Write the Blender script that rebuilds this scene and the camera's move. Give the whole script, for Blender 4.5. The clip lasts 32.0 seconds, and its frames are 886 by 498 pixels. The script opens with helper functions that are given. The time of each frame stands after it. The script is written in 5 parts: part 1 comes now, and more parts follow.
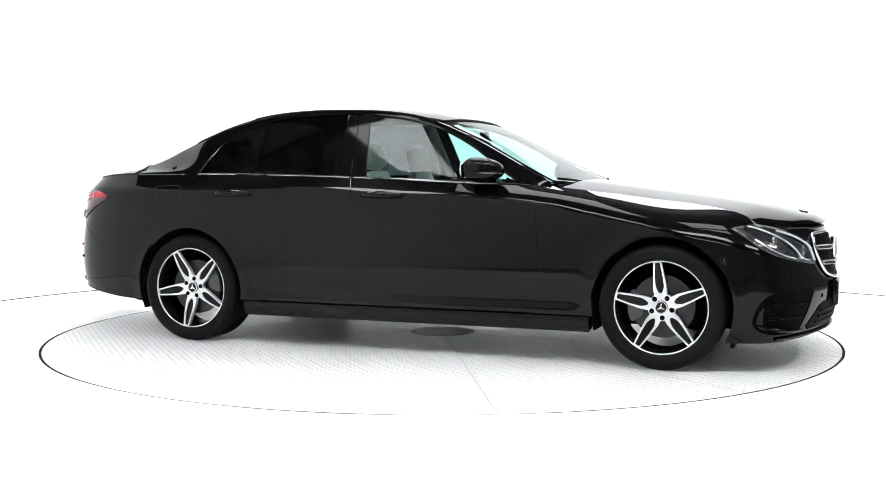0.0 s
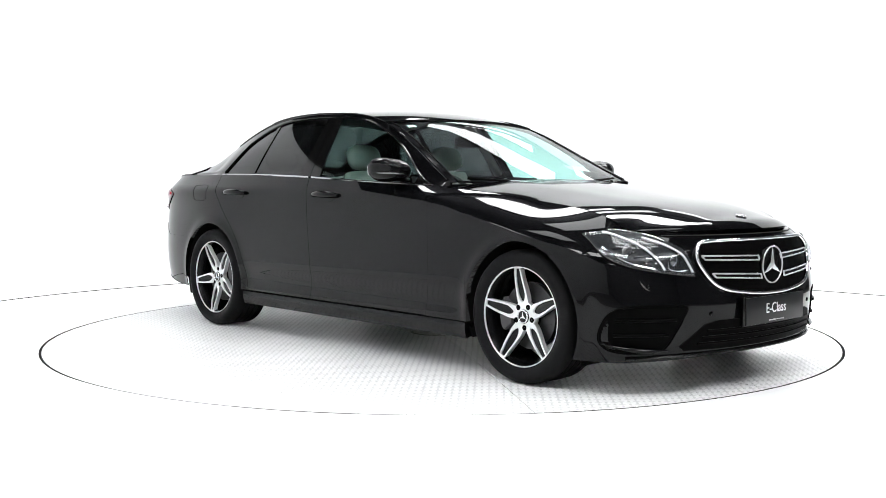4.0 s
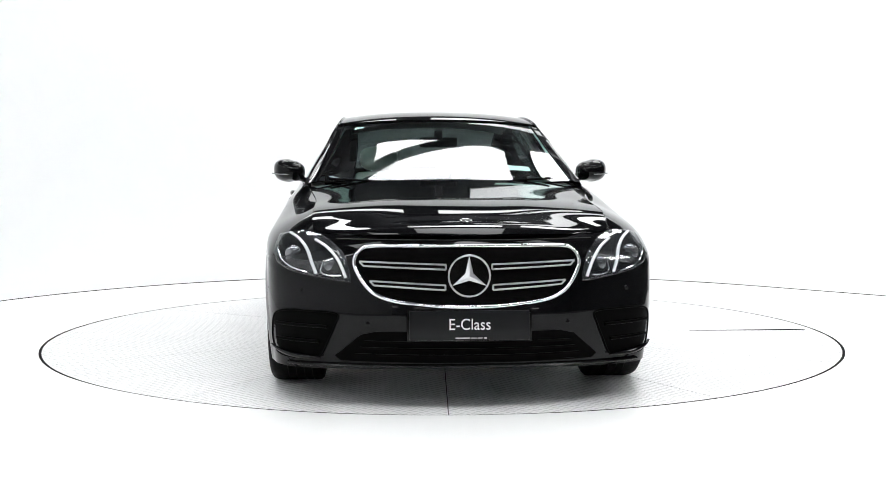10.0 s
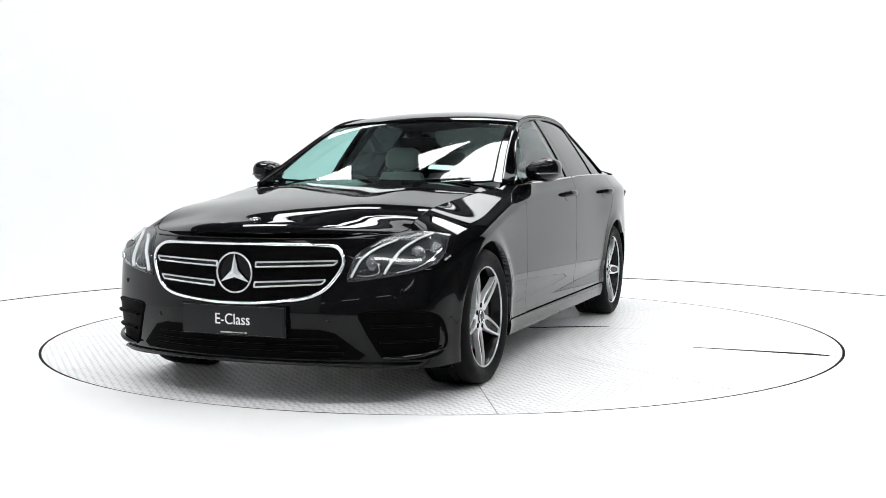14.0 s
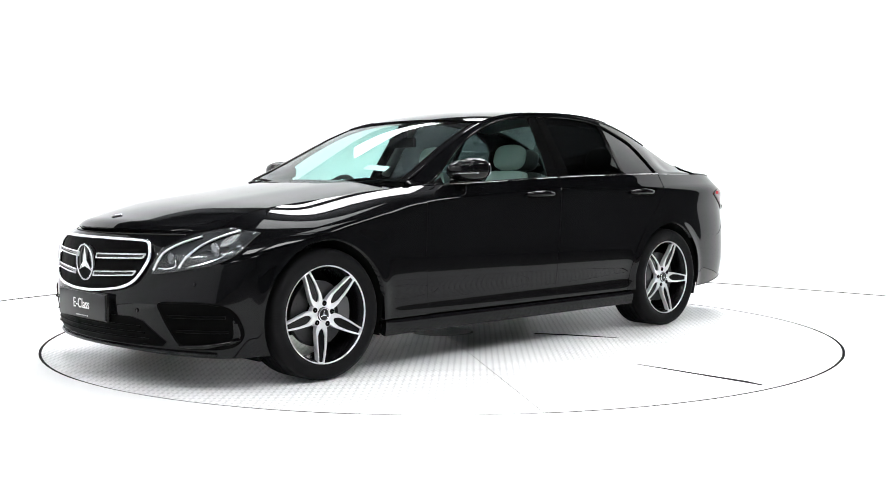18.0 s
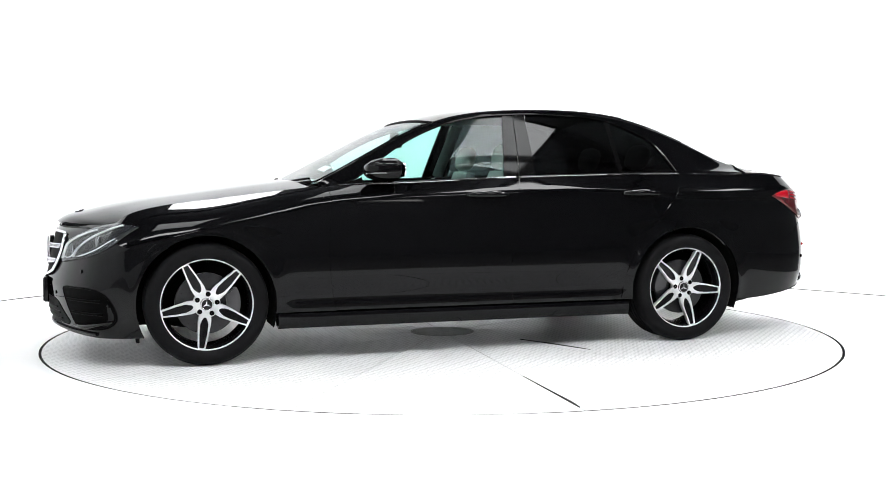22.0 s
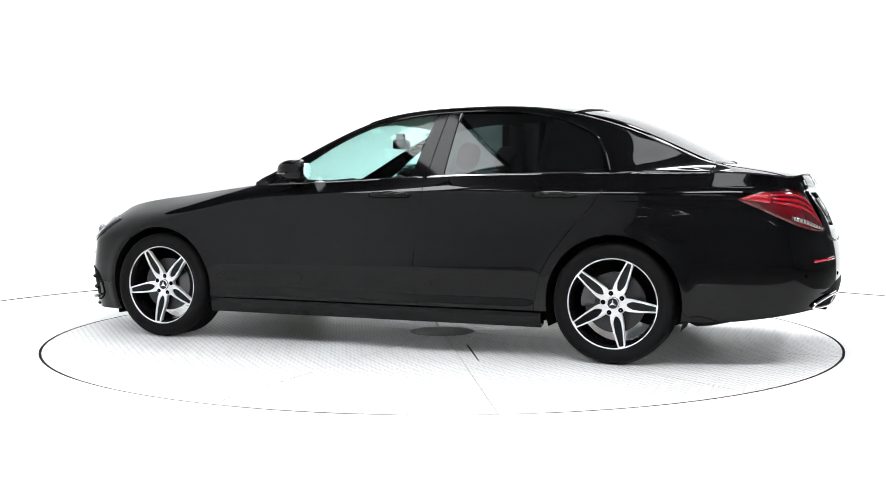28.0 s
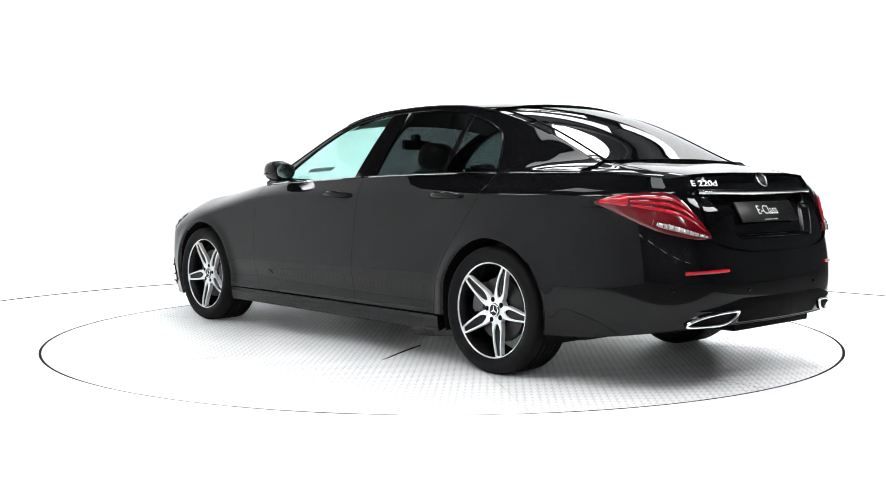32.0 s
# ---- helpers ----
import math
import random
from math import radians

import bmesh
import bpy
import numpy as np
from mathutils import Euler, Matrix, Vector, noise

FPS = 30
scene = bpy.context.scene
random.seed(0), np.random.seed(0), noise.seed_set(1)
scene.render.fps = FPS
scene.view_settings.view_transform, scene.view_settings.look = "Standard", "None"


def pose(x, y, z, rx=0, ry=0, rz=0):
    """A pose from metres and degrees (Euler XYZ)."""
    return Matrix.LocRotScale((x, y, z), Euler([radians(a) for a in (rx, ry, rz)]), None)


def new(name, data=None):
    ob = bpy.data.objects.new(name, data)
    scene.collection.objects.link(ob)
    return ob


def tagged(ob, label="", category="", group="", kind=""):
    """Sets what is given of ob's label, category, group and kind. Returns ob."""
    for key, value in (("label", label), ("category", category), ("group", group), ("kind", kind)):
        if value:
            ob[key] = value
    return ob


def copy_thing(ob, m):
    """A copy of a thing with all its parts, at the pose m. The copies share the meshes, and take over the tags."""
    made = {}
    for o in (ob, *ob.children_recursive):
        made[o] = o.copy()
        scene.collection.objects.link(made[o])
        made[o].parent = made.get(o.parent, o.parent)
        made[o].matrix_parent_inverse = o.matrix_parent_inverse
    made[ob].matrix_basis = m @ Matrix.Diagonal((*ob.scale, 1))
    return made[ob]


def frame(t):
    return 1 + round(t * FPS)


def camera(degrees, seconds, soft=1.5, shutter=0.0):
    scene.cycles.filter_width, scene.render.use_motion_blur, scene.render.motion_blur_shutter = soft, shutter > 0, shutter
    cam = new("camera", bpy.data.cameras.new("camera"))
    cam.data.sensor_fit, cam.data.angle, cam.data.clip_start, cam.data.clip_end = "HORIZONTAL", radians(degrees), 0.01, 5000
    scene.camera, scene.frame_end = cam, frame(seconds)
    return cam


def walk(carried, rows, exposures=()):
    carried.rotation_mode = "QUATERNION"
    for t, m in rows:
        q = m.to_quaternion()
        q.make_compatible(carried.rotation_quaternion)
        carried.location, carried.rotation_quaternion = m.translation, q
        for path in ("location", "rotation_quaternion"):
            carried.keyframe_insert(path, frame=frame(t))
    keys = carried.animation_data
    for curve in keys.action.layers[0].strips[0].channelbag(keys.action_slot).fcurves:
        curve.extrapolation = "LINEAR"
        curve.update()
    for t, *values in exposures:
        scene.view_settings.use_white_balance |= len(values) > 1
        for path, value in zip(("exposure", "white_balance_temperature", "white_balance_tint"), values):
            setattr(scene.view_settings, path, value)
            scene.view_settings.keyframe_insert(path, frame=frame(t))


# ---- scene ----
# A black saloon on a round turntable in a white photo studio. The car turns, the camera stands still.
cam = camera(45.6, 32.0, soft=0.7)
EYE = pose(0.0, -6.995, 1.0143, 86.209, 0.059, -0.063)
walk(cam, [(0, EYE), (32, EYE)], exposures=[(0, 0.0), (8.0, 0.0), (10.0, -0.4), (14.0, -0.4), (16.0, 0.0), (32, 0.0)])

TABLE_R = 2.511
CAR_X, CAR_Y = 0.1393, -0.0423


def table_turn(t):
    """Turn of the table at t seconds, in degrees."""
    u = (t - 16) / 16
    return -123.9992 - 101.4134 * u - 3.0320 * u ** 2 - 0.6420 * u ** 3 + 5.2046 * u ** 4 - 3.4009 * u ** 5 - 1.8231 * u ** 6 + 2.1501 * u ** 7 - 1.0224 * u ** 8


# ---- light ----
scene.view_settings.exposure = 0.0
world = bpy.data.worlds.new("world")
scene.world = world
world.use_nodes = True
world.node_tree.nodes["Background"].inputs[0].default_value = (0.8, 0.9, 1.0, 1)
world.node_tree.nodes["Background"].inputs[1].default_value = 0.05
PANEL_LIGHT = 21.5


# ---- materials ----
def material(name, color, rough=0.5, metal=0.0, coat=0.0, coat_rough=0.03, spec=0.5, vary=0.0, scale=20.0, bump=0.0, bump_scale=200.0,
             emit=0.0, transmission=0.0, ior=1.45):
    m = bpy.data.materials.new(name)
    m.use_nodes = True
    nt = m.node_tree
    b = nt.nodes["Principled BSDF"]
    b.inputs["Base Color"].default_value = (*color, 1)
    b.inputs["Roughness"].default_value = rough
    b.inputs["Metallic"].default_value = metal
    b.inputs["Coat Weight"].default_value = coat
    b.inputs["Coat Roughness"].default_value = coat_rough
    b.inputs["Specular IOR Level"].default_value = spec
    b.inputs["Transmission Weight"].default_value = transmission
    b.inputs["IOR"].default_value = ior
    if emit:
        b.inputs["Emission Color"].default_value = (*color, 1)
        b.inputs["Emission Strength"].default_value = emit
    if vary or bump:
        tc = nt.nodes.new("ShaderNodeTexCoord")
    if vary:
        n1 = nt.nodes.new("ShaderNodeTexNoise")
        n1.inputs["Scale"].default_value, n1.inputs["Detail"].default_value = scale, 6
        nt.links.new(tc.outputs["Object"], n1.inputs["Vector"])
        n2 = nt.nodes.new("ShaderNodeTexNoise")
        n2.inputs["Scale"].default_value, n2.inputs["Detail"].default_value = scale / 12, 3
        nt.links.new(tc.outputs["Object"], n2.inputs["Vector"])
        add = nt.nodes.new("ShaderNodeMath")
        add.operation = "ADD"
        nt.links.new(n1.outputs["Fac"], add.inputs[0])
        nt.links.new(n2.outputs["Fac"], add.inputs[1])
        ramp = nt.nodes.new("ShaderNodeMapRange")
        ramp.inputs["From Min"].default_value, ramp.inputs["From Max"].default_value = 0.6, 1.4
        ramp.inputs["To Min"].default_value, ramp.inputs["To Max"].default_value = 1 - vary, 1 + vary
        nt.links.new(add.outputs[0], ramp.inputs["Value"])
        mul = nt.nodes.new("ShaderNodeVectorMath")
        mul.operation = "SCALE"
        mul.inputs[0].default_value = color
        nt.links.new(ramp.outputs[0], mul.inputs["Scale"])
        nt.links.new(mul.outputs[0], b.inputs["Base Color"])
        rr = nt.nodes.new("ShaderNodeMath")
        rr.operation = "MULTIPLY"
        rr.inputs[1].default_value = rough
        nt.links.new(ramp.outputs[0], rr.inputs[0])
        nt.links.new(rr.outputs[0], b.inputs["Roughness"])
    if bump:
        n3 = nt.nodes.new("ShaderNodeTexNoise")
        n3.inputs["Scale"].default_value, n3.inputs["Detail"].default_value = bump_scale, 4
        nt.links.new(tc.outputs["Object"], n3.inputs["Vector"])
        bp = nt.nodes.new("ShaderNodeBump")
        bp.inputs["Strength"].default_value, bp.inputs["Distance"].default_value = bump, 0.002
        nt.links.new(n3.outputs["Fac"], bp.inputs["Height"])
        nt.links.new(bp.outputs[0], b.inputs["Normal"])
    return m


def glass(name, tint, gloss=0.02):
    """A thin pane: tinted, with a Fresnel mirror gloss on it."""
    m = bpy.data.materials.new(name)
    m.use_nodes = True
    nt = m.node_tree
    nt.nodes.remove(nt.nodes["Principled BSDF"])
    out = nt.nodes["Material Output"]
    tr = nt.nodes.new("ShaderNodeBsdfTransparent")
    tr.inputs[0].default_value = (*tint, 1)
    gl = nt.nodes.new("ShaderNodeBsdfGlossy")
    gl.inputs["Roughness"].default_value = gloss
    lw = nt.nodes.new("ShaderNodeLayerWeight")
    lw.inputs["Blend"].default_value = 0.5
    pw = nt.nodes.new("ShaderNodeMath")
    pw.operation = "POWER"
    pw.inputs[1].default_value = 5.0
    nt.links.new(lw.outputs["Facing"], pw.inputs[0])
    fr = nt.nodes.new("ShaderNodeMath")
    fr.operation = "MULTIPLY_ADD"
    fr.inputs[1].default_value, fr.inputs[2].default_value = 0.92, 0.045
    nt.links.new(pw.outputs[0], fr.inputs[0])
    mix = nt.nodes.new("ShaderNodeMixShader")
    nt.links.new(fr.outputs[0], mix.inputs[0])
    nt.links.new(tr.outputs[0], mix.inputs[1])
    nt.links.new(gl.outputs[0], mix.inputs[2])
    nt.links.new(mix.outputs[0], out.inputs["Surface"])
    return m


PAINT = material("black_paint", (0.0022, 0.0023, 0.0027), 0.03, ior=1.29)
GLOSS_BLACK = material("gloss_black_trim", (0.003, 0.003, 0.003), 0.06, spec=0.25)
MATT_BLACK = material("matt_black_plastic", (0.002, 0.002, 0.002), 0.5, spec=0.02, vary=0.2, bump=0.15)
DARK = material("underbody_black", (0.004, 0.004, 0.004), 0.85, spec=0.1, vary=0.2)
CHROME = material("chrome", (0.85, 0.86, 0.88), 0.07, 1.0, vary=0.03)
SATIN = material("satin_aluminium", (0.75, 0.76, 0.78), 0.25, 1.0, vary=0.05)
MACHINED = material("machined_aluminium", (0.74, 0.75, 0.76), 0.35, 0.6, vary=0.04, scale=60)
RIM_BLACK = material("rim_black_lacquer", (0.004, 0.004, 0.0045), 0.25, spec=0.25)
RUBBER = material("tyre_rubber", (0.0045, 0.0045, 0.005), 0.6, spec=0.12, vary=0.25, scale=40, bump=0.25, bump_scale=300)
DISC = material("brake_disc_iron", (0.04, 0.04, 0.042), 0.4, 0.7, vary=0.15, scale=50)
CALIPER = material("caliper_grey", (0.07, 0.07, 0.073), 0.4, 0.3, vary=0.1)
SCREEN = glass("clear_green_glass", (0.73, 0.91, 0.88))
SIDE_GLASS = glass("side_green_glass", (0.62, 0.88, 0.83))
PRIVACY = glass("privacy_glass", (0.05, 0.056, 0.058))
REAR_GLASS = glass("rear_privacy_glass", (0.06, 0.066, 0.066))
LAMP_COVER = glass("lamp_cover_glass", (0.9, 0.92, 0.93))
LAMP_DARK = material("lamp_housing_dark", (0.022, 0.023, 0.025), 0.25, 0.3)
LAMP_GREY = material("lamp_reflector_grey", (0.22, 0.225, 0.235), 0.18, 0.85)
DRL = material("light_guide_white", (0.62, 0.63, 0.65), 0.15, 0.0)
RED = material("red_lamp_plastic", (0.34, 0.004, 0.012), 0.07, 0, 0.5, vary=0.12, scale=30)
RED_DARK = material("dark_red_lamp_plastic", (0.085, 0.002, 0.005), 0.1, 0, 0.5, vary=0.12, scale=30)
WHITE_LENS = material("clear_reverse_lens", (0.42, 0.38, 0.38), 0.15, 0.4)
PLATE = material("plate_charcoal", (0.008, 0.0083, 0.0088), 0.3, spec=0.25, vary=0.1)
WHITE_INK = material("white_lettering", (0.8, 0.8, 0.8), 0.5)
SMALL_INK = material("grey_small_print", (0.42, 0.42, 0.42), 0.5)
BRIGHT = material("polished_trim", (0.80, 0.81, 0.83), 0.2, 0.7)
DARK_CHROME = material("dark_chrome", (0.5, 0.5, 0.51), 0.1, 1.0)
LEATHER = material("pale_grey_leather", (0.42, 0.41, 0.38), 0.5, vary=0.08, bump=0.2, bump_scale=250)
LEATHER_DARK = material("black_leather", (0.02, 0.02, 0.02), 0.5, vary=0.15, bump=0.2, bump_scale=250)
FABRIC = material("grey_headlining", (0.25, 0.25, 0.24), 0.9, vary=0.06, bump=0.2)
DASH = material("dashboard_black", (0.018, 0.018, 0.018), 0.6, vary=0.1, bump=0.2)
PAPER = material("paper_label", (0.75, 0.85, 0.83), 0.6)
WALL_WHITE = material("white_wall_paint", (0.84, 0.85, 0.855), 0.7, vary=0.015, scale=4, bump=0.03)
FLOOR_WHITE = material("white_floor_paint", (0.83, 0.835, 0.83), 0.45, vary=0.02, scale=6, bump=0.04)
SEAM = material("dark_joint", (0.02, 0.02, 0.02), 0.9)
HALL_GREY = material("hall_grey", (0.23, 0.235, 0.245), 0.8, vary=0.1, scale=3)
HALL_PALE = material("hall_pale_grey", (0.19, 0.195, 0.20), 0.8, vary=0.12, scale=3)
HALL_FLOOR = material("concrete_floor", (0.13, 0.13, 0.127), 0.6, vary=0.15, scale=5, bump=0.05)
DRAIN = material("painted_grey_iron", (0.40, 0.40, 0.39), 0.5, vary=0.15, scale=40)
DRAIN_BAR = material("worn_white_iron", (0.62, 0.62, 0.60), 0.5, vary=0.15, scale=40)
ROOF_DARK = material("dark_roof_sheet", (0.045, 0.046, 0.05), 0.8, vary=0.15, scale=3)
TRUSS = material("dark_steel", (0.03, 0.032, 0.035), 0.5, 0.3, vary=0.15)
DIFFUSER = material("lit_diffuser", (0.985, 0.99, 1.0), 0.6, emit=PANEL_LIGHT)
DIFFUSER_SOFT = material("softly_lit_diffuser", (0.97, 0.99, 1.0), 0.6, emit=6.5)
TUBE = material("lit_tube", (1.0, 0.99, 0.97), 0.6, emit=8.0)


def plate_material():
    """White painted tread plate: rows of small raised lozenges, greyer on top."""
    m = material("white_tread_plate", (0.80, 0.80, 0.79), 0.35, 0.0)
    nt = m.node_tree
    b = nt.nodes["Principled BSDF"]
    tc = nt.nodes.new("ShaderNodeTexCoord")
    heights = []
    for shift, long_a in ((0.0, True), (0.025, False)):
        ab = nt.nodes.new("ShaderNodeVectorMath")
        ab.operation = "ADD"
        ab.inputs[1].default_value = (40.0 + shift, 40.0 + shift, 0.0)
        nt.links.new(tc.outputs["Object"], ab.inputs[0])
        fr = nt.nodes.new("ShaderNodeVectorMath")
        fr.operation = "MODULO"
        fr.inputs[1].default_value = (0.05, 0.05, 1.0)
        nt.links.new(ab.outputs[0], fr.inputs[0])
        sub = nt.nodes.new("ShaderNodeVectorMath")
        sub.operation = "SUBTRACT"
        sub.inputs[1].default_value = (0.025, 0.025, 0.0)
        nt.links.new(fr.outputs[0], sub.inputs[0])
        rot = nt.nodes.new("ShaderNodeMapping")
        rot.inputs["Rotation"].default_value = (0, 0, radians(45 if long_a else -45))
        nt.links.new(sub.outputs[0], rot.inputs["Vector"])
        sc = nt.nodes.new("ShaderNodeVectorMath")
        sc.operation = "MULTIPLY"
        sc.inputs[1].default_value = (1.0, 2.6, 0.0)
        nt.links.new(rot.outputs[0], sc.inputs[0])
        ln = nt.nodes.new("ShaderNodeVectorMath")
        ln.operation = "LENGTH"
        nt.links.new(sc.outputs[0], ln.inputs[0])
        mr = nt.nodes.new("ShaderNodeMapRange")
        mr.interpolation_type = "SMOOTHSTEP"
        mr.inputs["From Min"].default_value, mr.inputs["From Max"].default_value = 0.021, 0.012
        nt.links.new(ln.outputs["Value"], mr.inputs["Value"])
        heights.append(mr)
    mx = nt.nodes.new("ShaderNodeMath")
    mx.operation = "MAXIMUM"
    nt.links.new(heights[0].outputs[0], mx.inputs[0])
    nt.links.new(heights[1].outputs[0], mx.inputs[1])
    bp = nt.nodes.new("ShaderNodeBump")
    bp.inputs["Strength"].default_value, bp.inputs["Distance"].default_value = 0.8, 0.006
    nt.links.new(mx.outputs[0], bp.inputs["Height"])
    nt.links.new(bp.outputs[0], b.inputs["Normal"])
    n = nt.nodes.new("ShaderNodeTexNoise")
    n.inputs["Scale"].default_value, n.inputs["Detail"].default_value = 3.0, 6
    nt.links.new(tc.outputs["Object"], n.inputs["Vector"])
    # lozenge tops are coloured greyer than the plate between them
    plate_tone = nt.nodes.new("ShaderNodeMath")
    plate_tone.operation = "MULTIPLY_ADD"
    plate_tone.inputs[1].default_value = -0.24
    nt.links.new(mx.outputs[0], plate_tone.inputs[0])
    mr = nt.nodes.new("ShaderNodeMapRange")
    mr.inputs["To Min"].default_value, mr.inputs["To Max"].default_value = 0.80, 0.92
    nt.links.new(n.outputs["Fac"], mr.inputs["Value"])
    nt.links.new(mr.outputs[0], plate_tone.inputs[2])
    cb = nt.nodes.new("ShaderNodeCombineColor")
    for k in range(3):
        nt.links.new(plate_tone.outputs[0], cb.inputs[k])
    nt.links.new(cb.outputs[0], b.inputs["Base Color"])
    return m


TREAD = plate_material()


# ---- mesh helpers ----
def part(name, bm, mat, parent=None, label="", smooth=True, sharp=40):
    """Links a bmesh as one mesh object under a thing or a part."""
    me = bpy.data.meshes.new(name)
    bmesh.ops.recalc_face_normals(bm, faces=bm.faces) if name in SOLIDS else None
    bm.to_mesh(me)
    bm.free()
    me.materials.append(mat)
    if smooth:
        for p in me.polygons:
            p.use_smooth = True
        me.set_sharp_from_angle(angle=radians(sharp))
    ob = new(name, me)
    if parent is not None:
        ob.parent = parent
    if label:
        ob["label"] = label
    return ob


SOLIDS = set()


def spline(xs, ys):
    """Natural cubic spline through (xs, ys), straight beyond its ends."""
    xs, ys = np.array(xs, float), np.array(ys, float)
    if xs[0] > xs[-1]:
        xs, ys = xs[::-1], ys[::-1]
    n = len(xs)
    h = np.diff(xs)
    a = np.eye(n)
    r = np.zeros(n)
    for k in range(1, n - 1):
        a[k, k - 1], a[k, k], a[k, k + 1] = h[k - 1], 2 * (h[k - 1] + h[k]), h[k]
        r[k] = 6 * ((ys[k + 1] - ys[k]) / h[k] - (ys[k] - ys[k - 1]) / h[k - 1])
    m = np.linalg.solve(a, r)

    def at(x):
        if x <= xs[0]:
            return ys[0] + (x - xs[0]) * ((ys[1] - ys[0]) / h[0] - h[0] * m[1] / 6)
        if x >= xs[-1]:
            return ys[-1] + (x - xs[-1]) * ((ys[-1] - ys[-2]) / h[-1] + h[-1] * m[-2] / 6)
        k = min(int(np.searchsorted(xs, x, side="right")) - 1, n - 2)
        u, v = xs[k + 1] - x, x - xs[k]
        return float((m[k] * u ** 3 + m[k + 1] * v ** 3) / (6 * h[k]) + (ys[k] / h[k] - m[k] * h[k] / 6) * u + (ys[k + 1] / h[k] - m[k + 1] * h[k] / 6) * v)
    return at


def lerp(xs, ys):
    return lambda x: float(np.interp(x, xs, ys))


def smooth(a, b, x):
    t = min(max((x - a) / (b - a), 0.0), 1.0)
    return t * t * (3 - 2 * t)


def grid_into(bm, f, nu, nv, side=1, close_u=False):
    """Adds the sheet f(a, b), a and b from 0 to 1, to bm; side -1 mirrors it to the car's other flank. Returns its rows of vertices."""
    rows = []
    for i in range(nu + (0 if close_u else 1)):
        row = []
        for j in range(nv + 1):
            x, y, z = f(i / nu, j / nv)
            row.append(bm.verts.new((x, y * side, z)))
        rows.append(row)
    if close_u:
        rows.append(rows[0])
    for i in range(nu):
        for j in range(nv):
            q = [rows[i][j], rows[i + 1][j], rows[i + 1][j + 1], rows[i][j + 1]]
            if side < 0:
                q.reverse()
            try:
                bm.faces.new(q)
            except ValueError:
                pass
    return rows


def skirt(bm, depth):
    """Folds the open edges of a sheet inwards by depth, so that panels have edges."""
    bm.normal_update()
    edges = [e for e in bm.edges if len(e.link_faces) == 1]
    if not edges:
        return
    normals = {}
    for e in edges:
        for v in e.verts:
            normals[v] = v.normal.copy()
    made = bmesh.ops.extrude_edge_only(bm, edges=edges)
    new_verts = {v for v in made["geom"] if isinstance(v, bmesh.types.BMVert)}
    for v in new_verts:
        old = [e.other_vert(v) for e in v.link_edges if e.other_vert(v) in normals]
        if old:
            v.co -= normals[old[0]] * depth


def sheet(name, f, nu, nv, mat, parent, side=1, depth=0.012, label="", sharp=40):
    bm = bmesh.new()
    grid_into(bm, f, nu, nv, side)
    bmesh.ops.remove_doubles(bm, verts=bm.verts, dist=0.0002)
    if depth:
        skirt(bm, depth)
    return part(name, bm, mat, parent, label, sharp=sharp)


def box_into(bm, x0, x1, y0, y1, z0, z1, bevel=0.0, m=None):
    made = bmesh.ops.create_cube(bm, size=1.0)["verts"]
    for v in made:
        v.co = Vector((x0 + (v.co.x + 0.5) * (x1 - x0), y0 + (v.co.y + 0.5) * (y1 - y0), z0 + (v.co.z + 0.5) * (z1 - z0)))
        if m is not None:
            v.co = m @ v.co
    if bevel:
        es = {e for v in made for e in v.link_edges}
        bmesh.ops.bevel(bm, geom=list(es), offset=bevel, segments=2, affect="EDGES", profile=0.6)


def box(name, x0, x1, y0, y1, z0, z1, mat, parent=None, bevel=0.0, label="", m=None):
    bm = bmesh.new()
    box_into(bm, x0, x1, y0, y1, z0, z1, bevel, m)
    return part(name, bm, mat, parent, label)


def tube_into(bm, pts, r, closed=False, seg=8, flat=1.0, up=None):
    """A tube of radius r along points; flat squeezes it along the way up."""
    pts = [Vector(p) for p in pts]
    n = len(pts)
    rings = []
    for i, p in enumerate(pts):
        a = pts[(i - 1) % n] if closed or i else pts[0]
        b = pts[(i + 1) % n] if closed or i < n - 1 else pts[-1]
        d = (b - a).normalized()
        u = Vector(up) if up is not None else (Vector((0, 0, 1)) if abs(d.z) < 0.9 else Vector((1, 0, 0)))
        s = d.cross(u).normalized()
        u = s.cross(d).normalized()
        rr = r(i / max(n - 1, 1)) if callable(r) else r
        rings.append([bm.verts.new(p + s * (rr * math.cos(k / seg * math.tau)) + u * (rr * flat * math.sin(k / seg * math.tau))) for k in range(seg)])
    for i in range(n if closed else n - 1):
        a, b = rings[i], rings[(i + 1) % n]
        for k in range(seg):
            bm.faces.new((a[k], a[(k + 1) % seg], b[(k + 1) % seg], b[k]))
    if not closed:
        bm.faces.new(list(reversed(rings[0])))
        bm.faces.new(rings[-1])


def lathe_into(bm, profile, seg=64, center=(0, 0, 0), axis="y", side=1):
    """Turns a profile of (radius, offset along the axis) about the axis."""
    rings = []
    for r, o in profile:
        ring = []
        for k in range(seg):
            a = k / seg * math.tau
            if axis == "y":
                co = (center[0] + r * math.cos(a), center[1] + o * side, center[2] + r * math.sin(a))
            elif axis == "z":
                co = (center[0] + r * math.cos(a), center[1] + r * math.sin(a), center[2] + o)
            else:
                co = (center[0] + o, center[1] + r * math.cos(a), center[2] + r * math.sin(a))
            ring.append(bm.verts.new(co))
        rings.append(ring)
    for a, b in zip(rings, rings[1:]):
        for k in range(seg):
            bm.faces.new((a[k], a[(k + 1) % seg], b[(k + 1) % seg], b[k]))
    return rings


